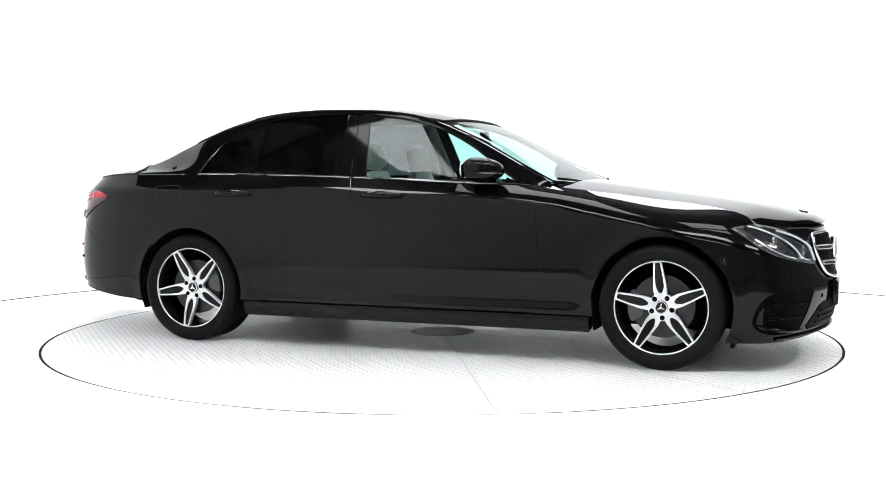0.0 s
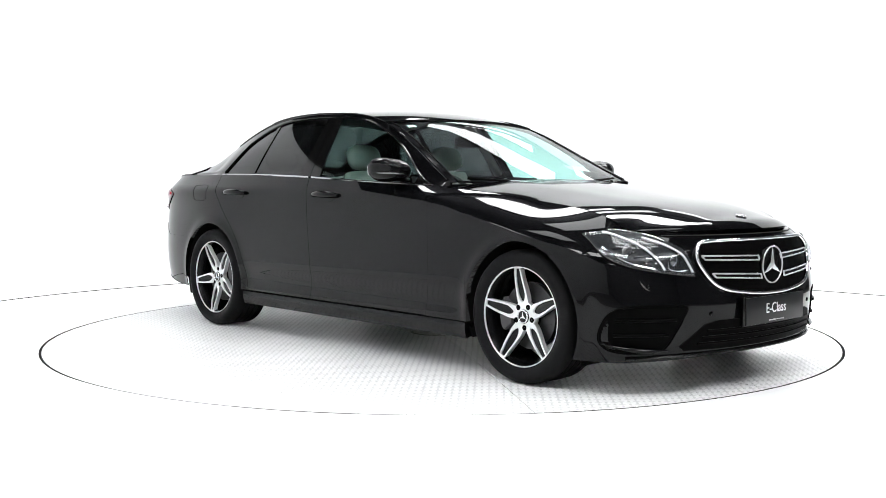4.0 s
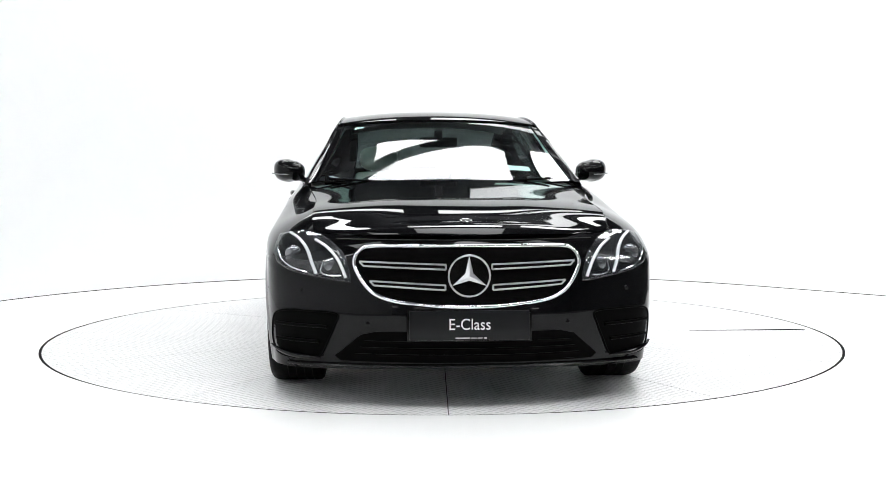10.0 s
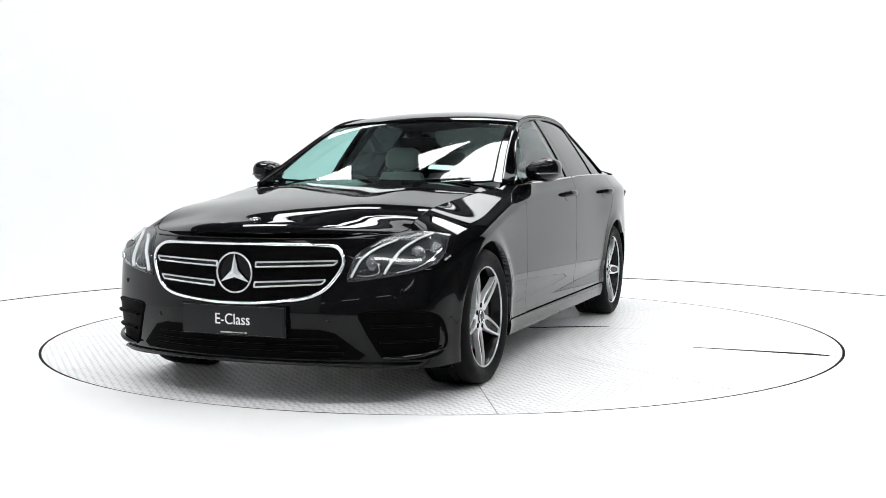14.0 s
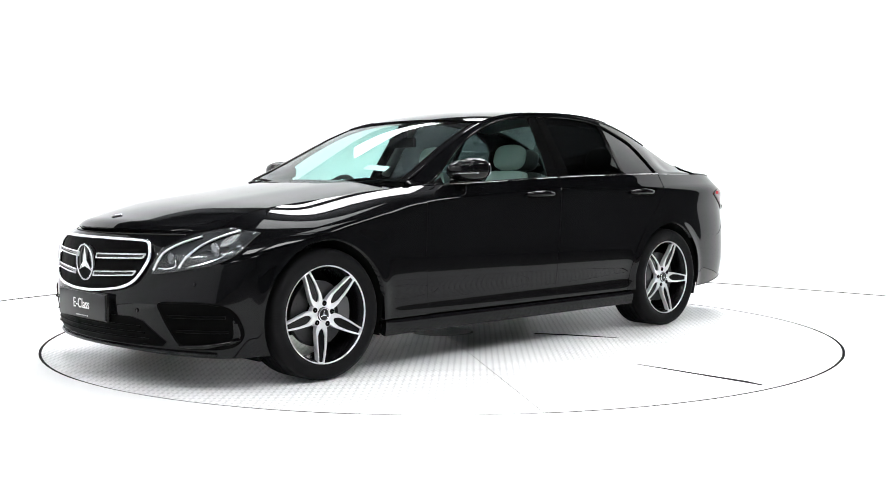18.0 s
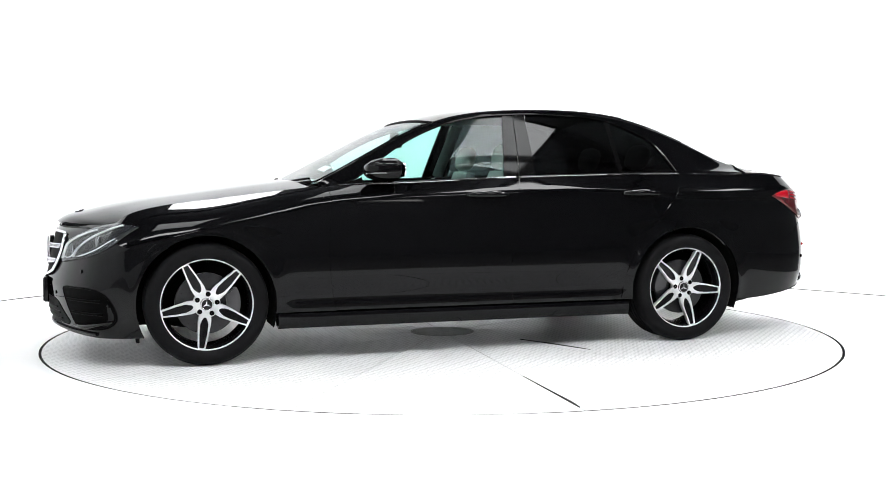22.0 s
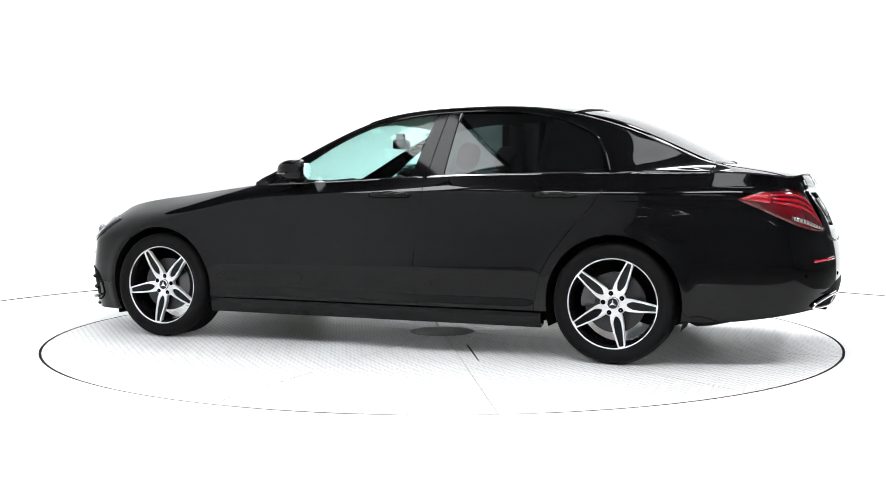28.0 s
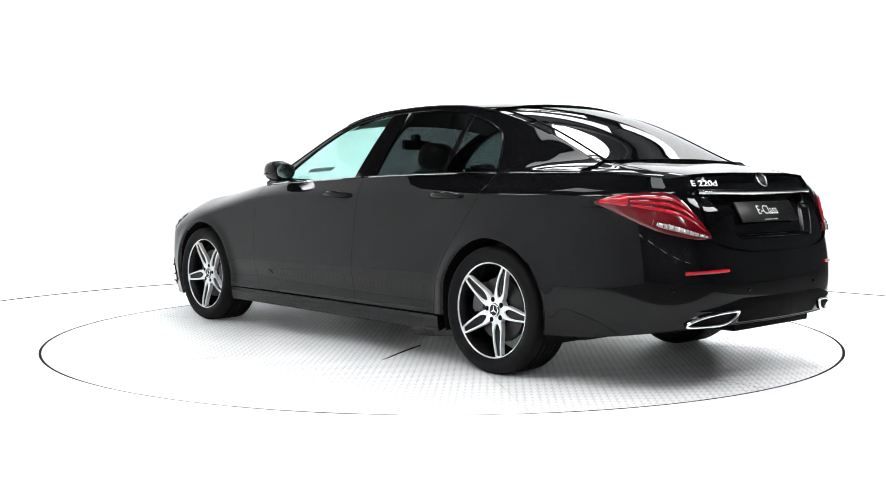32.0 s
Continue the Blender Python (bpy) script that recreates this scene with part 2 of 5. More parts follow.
def prism_into(bm, outline, place, depth):
    """A plate with a closed outline of 2D points; place(u, v, d) puts a point at depth d."""
    top = [bm.verts.new(place(u, v, 0.0)) for u, v in outline]
    low = [bm.verts.new(place(u, v, depth)) for u, v in outline]
    n = len(outline)
    bm.faces.new(top)
    bm.faces.new(list(reversed(low)))
    for k in range(n):
        bm.faces.new((top[k], low[k], low[(k + 1) % n], top[(k + 1) % n]))


def loop_points(ctrl, per=6, closed=True):
    """A smooth closed (or open) line through 2D or 3D control points."""
    n = len(ctrl)
    out = []
    spans = n if closed else n - 1
    for i in range(spans):
        p = [np.array(ctrl[(i + k) % n] if closed else ctrl[min(max(i + k, 0), n - 1)], float) for k in (-1, 0, 1, 2)]
        for k in range(per):
            t = k / per
            out.append(tuple(0.5 * (2 * p[1] + (p[2] - p[0]) * t + (2 * p[0] - 5 * p[1] + 4 * p[2] - p[3]) * t * t + (3 * p[1] - p[0] - 3 * p[2] + p[3]) * t ** 3)))
    if not closed:
        out.append(tuple(np.array(ctrl[-1], float)))
    return out


def lettering(name, text, size, mat, parent, m, depth=0.001, bold=0.0, stretch=1.0, label=""):
    """Words in the built-in font as a mesh, centred, standing in the plane of m."""
    cu = bpy.data.curves.new(name, "FONT")
    cu.body, cu.size, cu.extrude, cu.offset = text, size, depth, bold
    cu.align_x, cu.align_y = "CENTER", "CENTER"
    tmp = bpy.data.objects.new(name, cu)
    scene.collection.objects.link(tmp)
    dg = bpy.context.evaluated_depsgraph_get()
    me = bpy.data.meshes.new_from_object(tmp.evaluated_get(dg))
    bpy.data.objects.remove(tmp)
    bpy.data.curves.remove(cu)
    me.transform(m @ Matrix.Diagonal((stretch, 1, 1, 1)))
    me.materials.clear()
    me.materials.append(mat)
    ob = new(name, me)
    ob.parent = parent
    if label:
        ob["label"] = label
    return ob


# ---- the studio ----
def build_floor():
    bm = bmesh.new()
    n = 360

    def gap(a):
        """The gap round the table is uneven: nearly closed on the side towards the hall."""
        d = (math.degrees(a) + 88.5 + 180) % 360 - 180
        return 2.520 - 0.007 * math.exp(-(d / 9.0) ** 4) - 0.005 * math.exp(-((d + 35) / 14.0) ** 4)
    ring = [(gap(k / n * math.tau) * math.cos(k / n * math.tau), gap(k / n * math.tau) * math.sin(k / n * math.tau)) for k in range(n)]
    inner = [bm.verts.new((x, y, 0)) for x, y in ring]
    outer = []
    for k in range(n):
        c, s = math.cos(k / n * math.tau), math.sin(k / n * math.tau)
        q = 12.0 / max(abs(c), abs(s), -s * 12.0 / 4.1, c * 12.0 / 4.6)
        outer.append(bm.verts.new((c * q, s * q, 0)))
    for k in range(n):
        j = (k + 1) % n
        bm.faces.new((inner[k], outer[k], outer[j], inner[j]))
    # the gap's wall is coloured dark to give the shade inside the gap
    pit_wall = bmesh.new()
    top, low = [[pit_wall.verts.new((x, y, z)) for x, y in ring] for z in (-0.0005, -0.12)]
    for k in range(n):
        pit_wall.faces.new((low[k], top[k], top[(k + 1) % n], low[(k + 1) % n]))
    tagged(part("trim_pit", pit_wall, SEAM), "dark lining standing in for the shade in the gap round the turntable", "trim", kind="structure")
    ob = part("floor", bm, FLOOR_WHITE, sharp=30)
    tagged(ob, "smooth white painted studio floor round the turntable", "floor", kind="structure")
    tagged(box("floor_hall", -12.0, 12.0, -12.0, -4.1, -0.05, 0.0, HALL_FLOOR), "bare grey concrete hall floor in front of the studio", "floor", kind="structure")
    # side floor is out of view, added dark to dim the front bumper's reflections
    tagged(box("floor_side", 4.6, 12.0, -4.1, 12.0, -0.05, 0.0, HALL_FLOOR), "bare grey concrete hall floor beside the studio", "floor", kind="structure")
    bm = bmesh.new()
    lathe_into(bm, [(0.001, -0.12), (2.6, -0.12)], 96, axis="z")
    pit = part("floor_pit", bm, SEAM)
    tagged(pit, "dark bottom of the pit below the turntable", "floor", kind="structure")


def build_wall():
    """The curved white wall, open towards the camera; its right end runs straight."""
    cx, cy, r, t, h = 0.06, -0.03, 4.15, 0.12, 3.3
    path = []
    a = radians(205)
    # straight left run, out of view, added for the car's flanks to reflect white
    for k in range(20):
        q = 7.0 * (1 - k / 20)
        path.append((cx + r * math.cos(a) + 0.16 * q, cy + r * math.sin(a) - 0.987 * q, -0.987, -0.16))
    for k in range(81):
        a = radians(205 - 160 * k / 80)
        path.append((cx + r * math.cos(a), cy + r * math.sin(a), math.cos(a), math.sin(a)))
    for k in range(1, 21):
        q = 0.707 * 1.8 * k / 20
        path.append((path[100][0] + q, path[100][1] - q, 0.707, 0.707))

    def run(name, prof, mat, label, category):
        bm = bmesh.new()
        rows = [[bm.verts.new((x + nx * d, y + ny * d, z)) for d, z in prof] for x, y, nx, ny in path]
        for a, b in zip(rows, rows[1:]):
            for k in range(len(prof) - 1):
                bm.faces.new((a[k], a[k + 1], b[k + 1], b[k]))
        if len(prof) > 3:
            bm.faces.new(rows[0])
            bm.faces.new(list(reversed(rows[-1])))
        bmesh.ops.recalc_face_normals(bm, faces=bm.faces)
        tagged(part(name, bm, mat, sharp=30), label, category, kind="structure")
    run("wall_curved", [(0.0, 0.007), (0.0, h), (t, h), (t, 0.0)], WALL_WHITE, "tall white curved studio wall behind the turntable", "wall")
    run("baseboard", [(0.03, 0.0), (0.004, 0.0), (0.004, 0.007)], SEAM, "thin dark joint between the white wall and floor", "trim")


def build_hall():
    """The grey hall around the studio, with its lit roof panels and dark steel."""
    w, h = 11.0, 5.6
    for name, x0, x1, y0, y1 in (("wall_south", -w, w, -w - 0.2, -w), ("wall_north", -w, w, w, w + 0.2), ("wall_west", -w - 0.2, -w, -w, w), ("wall_east", w, w + 0.2, -w, w)):
        tagged(box(name, x0, x1, y0, y1, 0.0, h, HALL_GREY if name == "wall_south" else HALL_PALE), "plain grey hall wall round the studio", "wall", kind="structure")
    tagged(box("ceiling", -w - 0.2, w + 0.2, -w - 0.2, w + 0.2, h, h + 0.2, ROOF_DARK), "dark grey hall ceiling with lit panels", "ceiling", kind="structure")
    # lit roof panels, hung from the ceiling
    def light(x, y, w, d, glow=DIFFUSER):
        base = new("ceiling_light")
        bm = bmesh.new()
        box_into(bm, -w, w, -d, d, 0.0, 0.02)
        part("diffuser", bm, glow, base, "glowing white diffuser")
        bm = bmesh.new()
        for a in (-1, 1):
            box_into(bm, -w - 0.05, w + 0.05, a * (d + 0.025) - 0.025, a * (d + 0.025) + 0.025, -0.03, 0.06)
            box_into(bm, a * (w + 0.025) - 0.025, a * (w + 0.025) + 0.025, -d, d, -0.03, 0.06)
        part("frame", bm, TRUSS, base)
        for a in (-1, 1):
            for b in (-1, 1):
                bm = bmesh.new()
                tube_into(bm, [(a * w, b * d, 0.05), (a * w, b * d, 0.70)], 0.01, seg=6)
                part("hanger", bm, TRUSS, base)
        tagged(base, "large white glowing ceiling light panel in a dark frame", "ceiling light", "ceiling light panels")
        base.matrix_basis = pose(x, y, 4.9)
        return base
    light(0.1, 1.75, 0.95, 0.55)
    light(2.45, 2.1, 0.95, 0.75)
    light(-2.3, 2.1, 0.5, 0.55)
    light(1.7, 4.3, 1.2, 0.40, DIFFUSER_SOFT)
    light(-1.6, 5.6, 0.9, 0.45, DIFFUSER_SOFT)
    light(1.2, 5.9, 1.3, 0.55, DIFFUSER_SOFT)
    light(4.2, 5.9, 0.9, 0.45, DIFFUSER_SOFT)
    light(-4.4, 6.5, 0.8, 0.35)
    light(0.2, -0.3, 1.0, 0.6, DIFFUSER_SOFT)
    row = light(-4.6, -4.6, 0.95, 0.55)
    for x in (-1.7, 1.2, 4.1):
        copy_thing(row, pose(x, -4.6, 4.9))
    pair = light(-6.6, -1.6, 0.7, 0.9)
    copy_thing(pair, pose(6.6, -1.6, 4.9))
    soft = light(-2.1, -1.7, 0.55, 0.75, DIFFUSER_SOFT)
    copy_thing(soft, pose(2.1, -1.7, 4.9))
    # unseen panels added to brighten the hall that the car's flanks reflect
    outer = light(-6.0, -8.8, 1.0, 0.35)
    for x, y in ((0.0, -8.8), (6.0, -8.8)):
        copy_thing(outer, pose(x, y, 4.9))
    # short tubes on the far wall behind the camera
    tube = new("wall_light")
    bm = bmesh.new()
    box_into(bm, -0.6, 0.6, 0.0, 0.06, -0.05, 0.05, 0.01)
    part("housing", bm, TRUSS, tube)
    bm = bmesh.new()
    tube_into(bm, [(-0.58, 0.085, 0.0), (0.58, 0.085, 0.0)], 0.03, seg=10)
    part("tube", bm, TUBE, tube, "glowing white tube")
    tagged(tube, "short glowing white tube light on the hall wall", "wall light", "tube lights on the hall wall")
    tube.matrix_basis = pose(-6.0, -11.0, 2.1)
    for x in (-3.6, -1.2, 1.2, 3.6, 6.0):
        copy_thing(tube, pose(x, -11.0, 2.1))
    # arched dark steel below the panels
    first = None
    for k in range(4):
        y = (-2.9, 1.9, 4.6, 7.6)[k]
        if first is None:
            bm = bmesh.new()
            pts = [(-10.0 + 20.0 * i / 32, 0, 3.5 + 1.1 * math.sin(math.pi * i / 32)) for i in range(33)]
            tube_into(bm, pts, 0.10, seg=8)
            pts2 = [(x, 0, z + 0.3) for x, y2, z in pts]
            for i in range(0, 32, 4):
                tube_into(bm, [pts[i], pts2[i + 2]], 0.03, seg=6)
                tube_into(bm, [pts2[i + 2], pts[i + 4]], 0.03, seg=6)
            first = part("roof_truss", bm, TRUSS)
            tagged(first, "dark arched steel roof truss under the light panels", "roof truss", "roof trusses")
            first.matrix_basis = pose(0, y, 0, 0, 0, 24)
        else:
            copy_thing(first, pose(0, y, 0, 0, 0, 24))


# ---- the turntable ----
def build_turntable():
    table = new("turntable")
    tagged(table, "round white tread-plate turntable with radial plate joints", "turntable")
    n = 12
    for k in range(n):
        a0, a1 = 26.9 + 30 * k, 56.9 + 30 * k
        bm = bmesh.new()
        seg, gap = 12, 0.003

        def edge(r, a, g):
            c, s = math.cos(radians(a)), math.sin(radians(a))
            return r * c - g * s, r * s + g * c
        radii = (0.215, 0.8, 1.66, 1.661, 2.44, 2.441, TABLE_R - 0.007)
        rows = []
        for i, r in enumerate(radii):
            wide0 = gap
            wide1 = gap
            row = [edge(r, a0, wide0)] + [edge(r, a0 + (a1 - a0) * q / seg, 0) for q in range(1, seg)] + [edge(r, a1, -wide1)]
            rows.append([bm.verts.new((x, y, 0.0)) for x, y in row])
        for a, b in zip(rows, rows[1:]):
            for q in range(seg):
                bm.faces.new((a[q], b[q], b[q + 1], a[q + 1]))
        edges = [e for e in bm.edges if len(e.link_faces) == 1]
        made = bmesh.ops.extrude_edge_only(bm, edges=edges)
        for v in made["geom"]:
            if isinstance(v, bmesh.types.BMVert):
                v.co.z -= 0.03
        part("plate", bm, TREAD, table, sharp=30)
    bm = bmesh.new()
    lathe_into(bm, [(0.001, -0.03), (TABLE_R - 0.02, -0.03), (TABLE_R - 0.02, -0.08)], 96, axis="z")
    part("base", bm, SEAM, table, "dark base under the plates")
    # dark ring along the table's edge, deepening the gap's shade by colour
    bm = bmesh.new()
    lathe_into(bm, [(TABLE_R - 0.012, -0.0012), (TABLE_R - 0.0055, -0.0012), (TABLE_R - 0.0055, -0.05)], 160, axis="z")
    part("rim", bm, SEAM, table, "dark ring standing in for shade at the table's edge")
    # one plate stands proud along its joint, its top sloping back to the table;
    # the shade under its lip is a dark tapered strip
    def point(r, g):
        c, s = math.cos(radians(87.0)), math.sin(radians(87.0))
        return r * c - g * s, r * s + g * c
    line = ((1.66, 0.001), (1.8, 0.003), (2.1, 0.006), (2.35, 0.009), (2.44, 0.004))
    for name, mat, g0, g1, k1 in (("joint_edge", SEAM, -0.004, -0.001, 0.9), ("raised_edge", TREAD, -0.0008, 0.14, 0.0)):
        bm = bmesh.new()
        rows = []
        for r, h in line:
            cut = ((g0, -0.012), (g0, h * 0.9 if k1 else h), (g1, h * k1 + 0.0006), (g1, -0.012))
            rows.append([bm.verts.new((*point(r, g), z)) for g, z in cut])
        for a, b in zip(rows, rows[1:]):
            for q in range(4):
                bm.faces.new((a[q], a[(q + 1) % 4], b[(q + 1) % 4], b[q]))
        bm.faces.new(rows[0][::-1])
        bm.faces.new(rows[-1])
        bmesh.ops.recalc_face_normals(bm, faces=bm.faces)
        part(name, bm, mat, table, "dark strip standing in for the shade under a raised plate joint" if k1 else "", sharp=30)
    # a shorter lifted seam nearer the middle
    bm = bmesh.new()
    rows = []
    for k in range(9):
        q = k / 8
        x, y, h = -0.36 - 0.25 * q, 0.50 + 0.50 * q, 0.001 + 0.006 * math.sin(math.pi * (0.15 + 0.85 * q))
        rows.append([bm.verts.new((x + g * 0.9, y + g * 0.45, z)) for g, z in ((-0.0035, -0.01), (-0.003, h), (0.003, h), (0.0035, -0.01))])
    for a, b in zip(rows, rows[1:]):
        for q in range(3):
            bm.faces.new((a[q], a[q + 1], b[q + 1], b[q]))
    bmesh.ops.recalc_face_normals(bm, faces=bm.faces)
    part("joint_edge", bm, SEAM, table, "dark edge of a lifted seam", sharp=30)
    bm = bmesh.new()
    lathe_into(bm, [(0.001, -0.002), (0.20, -0.002), (0.21, -0.006), (0.21, -0.03)], 48, axis="z")
    cover = part("cover", bm, DRAIN, table, "grey round drain cover")
    bm = bmesh.new()
    for k in range(-6, 7):
        half = math.sqrt(max(0.19 ** 2 - (k * 0.028) ** 2, 0.0001))
        box_into(bm, -half, half, k * 0.028 - 0.006, k * 0.028 + 0.006, -0.002, 0.003)
    part("grating", bm, DRAIN_BAR, cover)
    return table


build_floor()
build_wall()
build_hall()
turntable = build_turntable()


# ---- the car: shape of its skin ----
# Car space: x forwards, y to its left, z up, wheels on z = 0; the axles lie at x = +-AXLE.
AXLE = 1.4695
WHEEL_Z, ARCH_R = 0.335, 0.377
# the outline of the body in plan, from the nose's middle round the left flank to the tail's middle
PLAN_X = (2.328, 2.311, 2.252, 2.150, 2.02, 1.80, 1.47, 1.1, 0.8, 0.4, 0.0, -0.5, -1.0, -1.47, -1.85, -2.17, -2.42, -2.56, -2.612, -2.625)
PLAN_Y = (0.0, 0.24, 0.48, 0.705, 0.858, 0.918, 0.926, 0.918, 0.915, 0.915, 0.916, 0.918, 0.920, 0.925, 0.903, 0.850, 0.740, 0.55, 0.28, 0.0)
# how far its upper edge (bonnet edge, waist, boot edge) lies inside that outline, and how high; the height of the shoulder crease
EDGE_IN = (0.10, 0.115, 0.14, 0.165, 0.20, 0.22, 0.225, 0.175, 0.125, 0.065, 0.052, 0.05, 0.065, 0.09, 0.10, 0.09, 0.065, 0.03, 0.018, 0.015)
EDGE_Z = (0.768, 0.768, 0.765, 0.768, 0.795, 0.852, 0.898, 0.945, 0.975, 0.992, 1.008, 1.028, 1.040, 1.045, 1.045, 1.040, 1.020, 1.026, 1.034, 1.036)
CREASE_Z = (0.70, 0.70, 0.68, 0.61, 0.60, 0.66, 0.74, 0.82, 0.875, 0.905, 0.91, 0.918, 0.925, 0.93, 0.935, 0.935, 0.94, 0.975, 1.0, 1.005)
_len = [0.0]
for _k in range(1, len(PLAN_X)):
    _len.append(_len[-1] + math.hypot(PLAN_X[_k] - PLAN_X[_k - 1], PLAN_Y[_k] - PLAN_Y[_k - 1]))
S_END = _len[-1]
# mirrored stations at both ends keep the nose and the tail round
_ls = [-_len[2], -_len[1]] + _len + [2 * S_END - _len[-2], 2 * S_END - _len[-3]]


def _round(v, odd=False):
    g = -1 if odd else 1
    return [g * v[2], g * v[1], *v, g * v[-2], g * v[-3]]


plan_x, plan_y = spline(_ls, _round(PLAN_X)), spline(_ls, _round(PLAN_Y, True))
edge_in, edge_z, crease_z = spline(_ls, _round(EDGE_IN)), spline(_ls, _round(EDGE_Z)), spline(_ls, _round(CREASE_Z))
_ss = np.linspace(0, S_END, 1500)
_sx = np.array([plan_x(s) for s in _ss])
_sy = np.array([plan_y(s) for s in _ss])


def s_of_x(x):
    """The place along the outline with that x."""
    return float(np.interp(-x, -_sx, _ss))


def s_front(y):
    return float(np.interp(y, _sy[:400], _ss[:400]))


def s_rear(y):
    return float(np.interp(-y, -_sy[-400:], _ss[-400:]))


def plan_normal(s):
    e = 0.004
    dx, dy = plan_x(s + e) - plan_x(s - e), plan_y(s + e) - plan_y(s - e)
    q = math.hypot(dx, dy)
    return dy / q, -dx / q


def inset(s, z):
    nx, ny = plan_normal(s)
    wf, wr = max(nx, 0.0) ** 2, max(-nx, 0.0) ** 2
    d = 0.0
    if z < 0.5:
        d += 0.16 * (0.5 - z) ** 1.6 + wf * 0.25 * max(0.36 - z, 0.0) ** 1.6 + wr * 0.95 * max(0.42 - z, 0.0) ** 1.6
    else:
        d += 0.08 * (z - 0.5) ** 2
    # the nose leans back above the bumper
    d += wf * 0.20 * max(z - 0.43, 0.0)
    # the boot face stands in above the rear bumper and leans out to its lip
    d += wr * 0.58 * max(z - 0.5, 0.0) ** 2
    ze, zc = edge_z(s), crease_z(s)
    if z > zc:
        t = min((z - zc) / (ze - zc), 1.2)
        base = 0.08 * (ze - 0.5) ** 2 + wf * 0.20 * (ze - 0.43)
        flat = t * t / 0.64 if t < 0.4 else (t - 0.2) / 0.8
        ride = smooth(0.9, 0.3, plan_x(s))
        d += (edge_in(s) - min(base, edge_in(s))) * (t ** 1.8 * (1 - ride) + flat * ride)
    x = plan_x(s)
    # shoulder line along the rear wing and the haunch over the wheel
    w = smooth(-0.7, -1.35, x) * ny * ny
    d -= w * 0.010 * math.exp(-((z - 0.925 - 0.02 * (x + 1.5)) / 0.040) ** 2)
    d -= ny * ny * 0.012 * math.exp(-((z - 0.80) / 0.10) ** 2 - ((x + 1.50) / 0.45) ** 2)
    d -= ny * ny * 0.010 * math.exp(-((z - 0.78) / 0.07) ** 2 - ((x - 1.47) / 0.40) ** 2)
    # the lip of the boot stands out
    d -= wr * smooth(0.70, 0.50, plan_y(s)) * (0.006 * smooth(0.95, 1.0, z) - 0.02 * math.exp(-((z - 0.93) / 0.04) ** 2))
    # hollow along the foot of the doors, flare round the wheels
    d += 0.012 * math.exp(-((z - 0.37) / 0.07) ** 2) * smooth(1.25, 0.95, abs(x)) 
    for ax in (AXLE, -AXLE):
        q = math.hypot(x - ax, z - WHEEL_Z)
        d -= 0.010 * math.exp(-((q - ARCH_R) / 0.045) ** 2) * ny * ny
    return d


def bumper_top(s):
    """The line between rear bumper and the panels above it."""
    y = plan_y(s)
    if y < 0.55 and plan_x(s) < 0:
        return 0.665 + 0.07 * (y / 0.55) ** 4
    return 0.60 + 0.135 * smooth(-2.18, -2.50, plan_x(s))


def flank(s, z, out=0.0):
    """A point of the body's lower skin."""
    nx, ny = plan_normal(s)
    d = inset(s, z) - out
    return plan_x(s) - nx * d, plan_y(s) - ny * d, z


def edge(s):
    return flank(s, edge_z(s))


_ex = np.array([edge(s)[0] for s in np.linspace(0, S_END, 700)])
_es = np.linspace(0, S_END, 700)


def edge_at(x):
    """The upper edge of the flank at that x."""
    s = float(np.interp(-x, -_ex, _es))
    return edge(s)


# the roof's rail on the left, and the middle line of bonnet, glass, roof and boot
_RX = (0.95, 0.82, 0.6, 0.35, 0.1, -0.15, -0.4, -0.8, -1.1, -1.4, -1.7, -1.95, -2.15)
rail_y = spline(_RX, (0.80, 0.775, 0.722, 0.668, 0.632, 0.610, 0.600, 0.595, 0.592, 0.590, 0.598, 0.625, 0.66))
rail_z = spline(_RX, (0.945, 1.003, 1.113, 1.243, 1.350, 1.407, 1.428, 1.432, 1.404, 1.328, 1.210, 1.098, 1.028))
top_z = spline((0.98, 0.85, 0.71, 0.56, 0.37, 0.19, 0.036, -0.19, -0.4, -0.57, -0.76, -0.95, -1.14, -1.34, -1.53, -1.73, -1.93, -2.09),
               (0.955, 1.031, 1.109, 1.189, 1.286, 1.368, 1.416, 1.455, 1.471, 1.476, 1.474, 1.466, 1.449, 1.410, 1.347, 1.256, 1.156, 1.083))
bonnet_z = spline((0.85, 1.12, 1.48, 1.85, 2.03, 2.15, 2.22, 2.262), (1.023, 0.990, 0.941, 0.888, 0.851, 0.822, 0.801, 0.774))


def roof(x, v):
    """A point of the upper skin (glass and roof); v runs from -1 to 1 across the car."""
    zc, zr = top_z(x), rail_z(x)
    return x, v * rail_y(x), zc - (zc - zr) * abs(v) ** 2.3


def bonnet(a, v):
    """A point of the bonnet; a runs from the screen to the nose, v from -1 to 1 across."""
    s0, s1 = s_of_x(0.86), s_front(0.615)
    ex, ey, ez = edge(s0 + (s1 - s0) * a)
    ey -= 0.003
    xc = 0.93 + (2.262 - 0.93) * a
    w = abs(v)
    x = ex + (xc - ex) * (1 - w ** 2.2)
    zc = bonnet_z(xc)
    z = zc - (zc - ez) * w ** 2.2
    # two soft creases run to the star
    q = (w - 0.52 + 0.06 * a) / 0.15
    z += 0.0022 * math.exp(-q * q) * (1 - 0.3 * a)
    return x, v * ey, z


def cabin(x, u, out=0.0):
    """A point of the upper flank between waist (u = 0) and roof rail (u = 1)."""
    bx, by, bz = edge_at(x)
    by -= 0.006
    ry, rz = rail_y(x), rail_z(x)
    y = by + (ry - by) * u + 0.05 * max(rz - bz, 0) * 4 * u * (1 - u) * 0.5 + out
    return x, y, bz + (rz - bz) * u


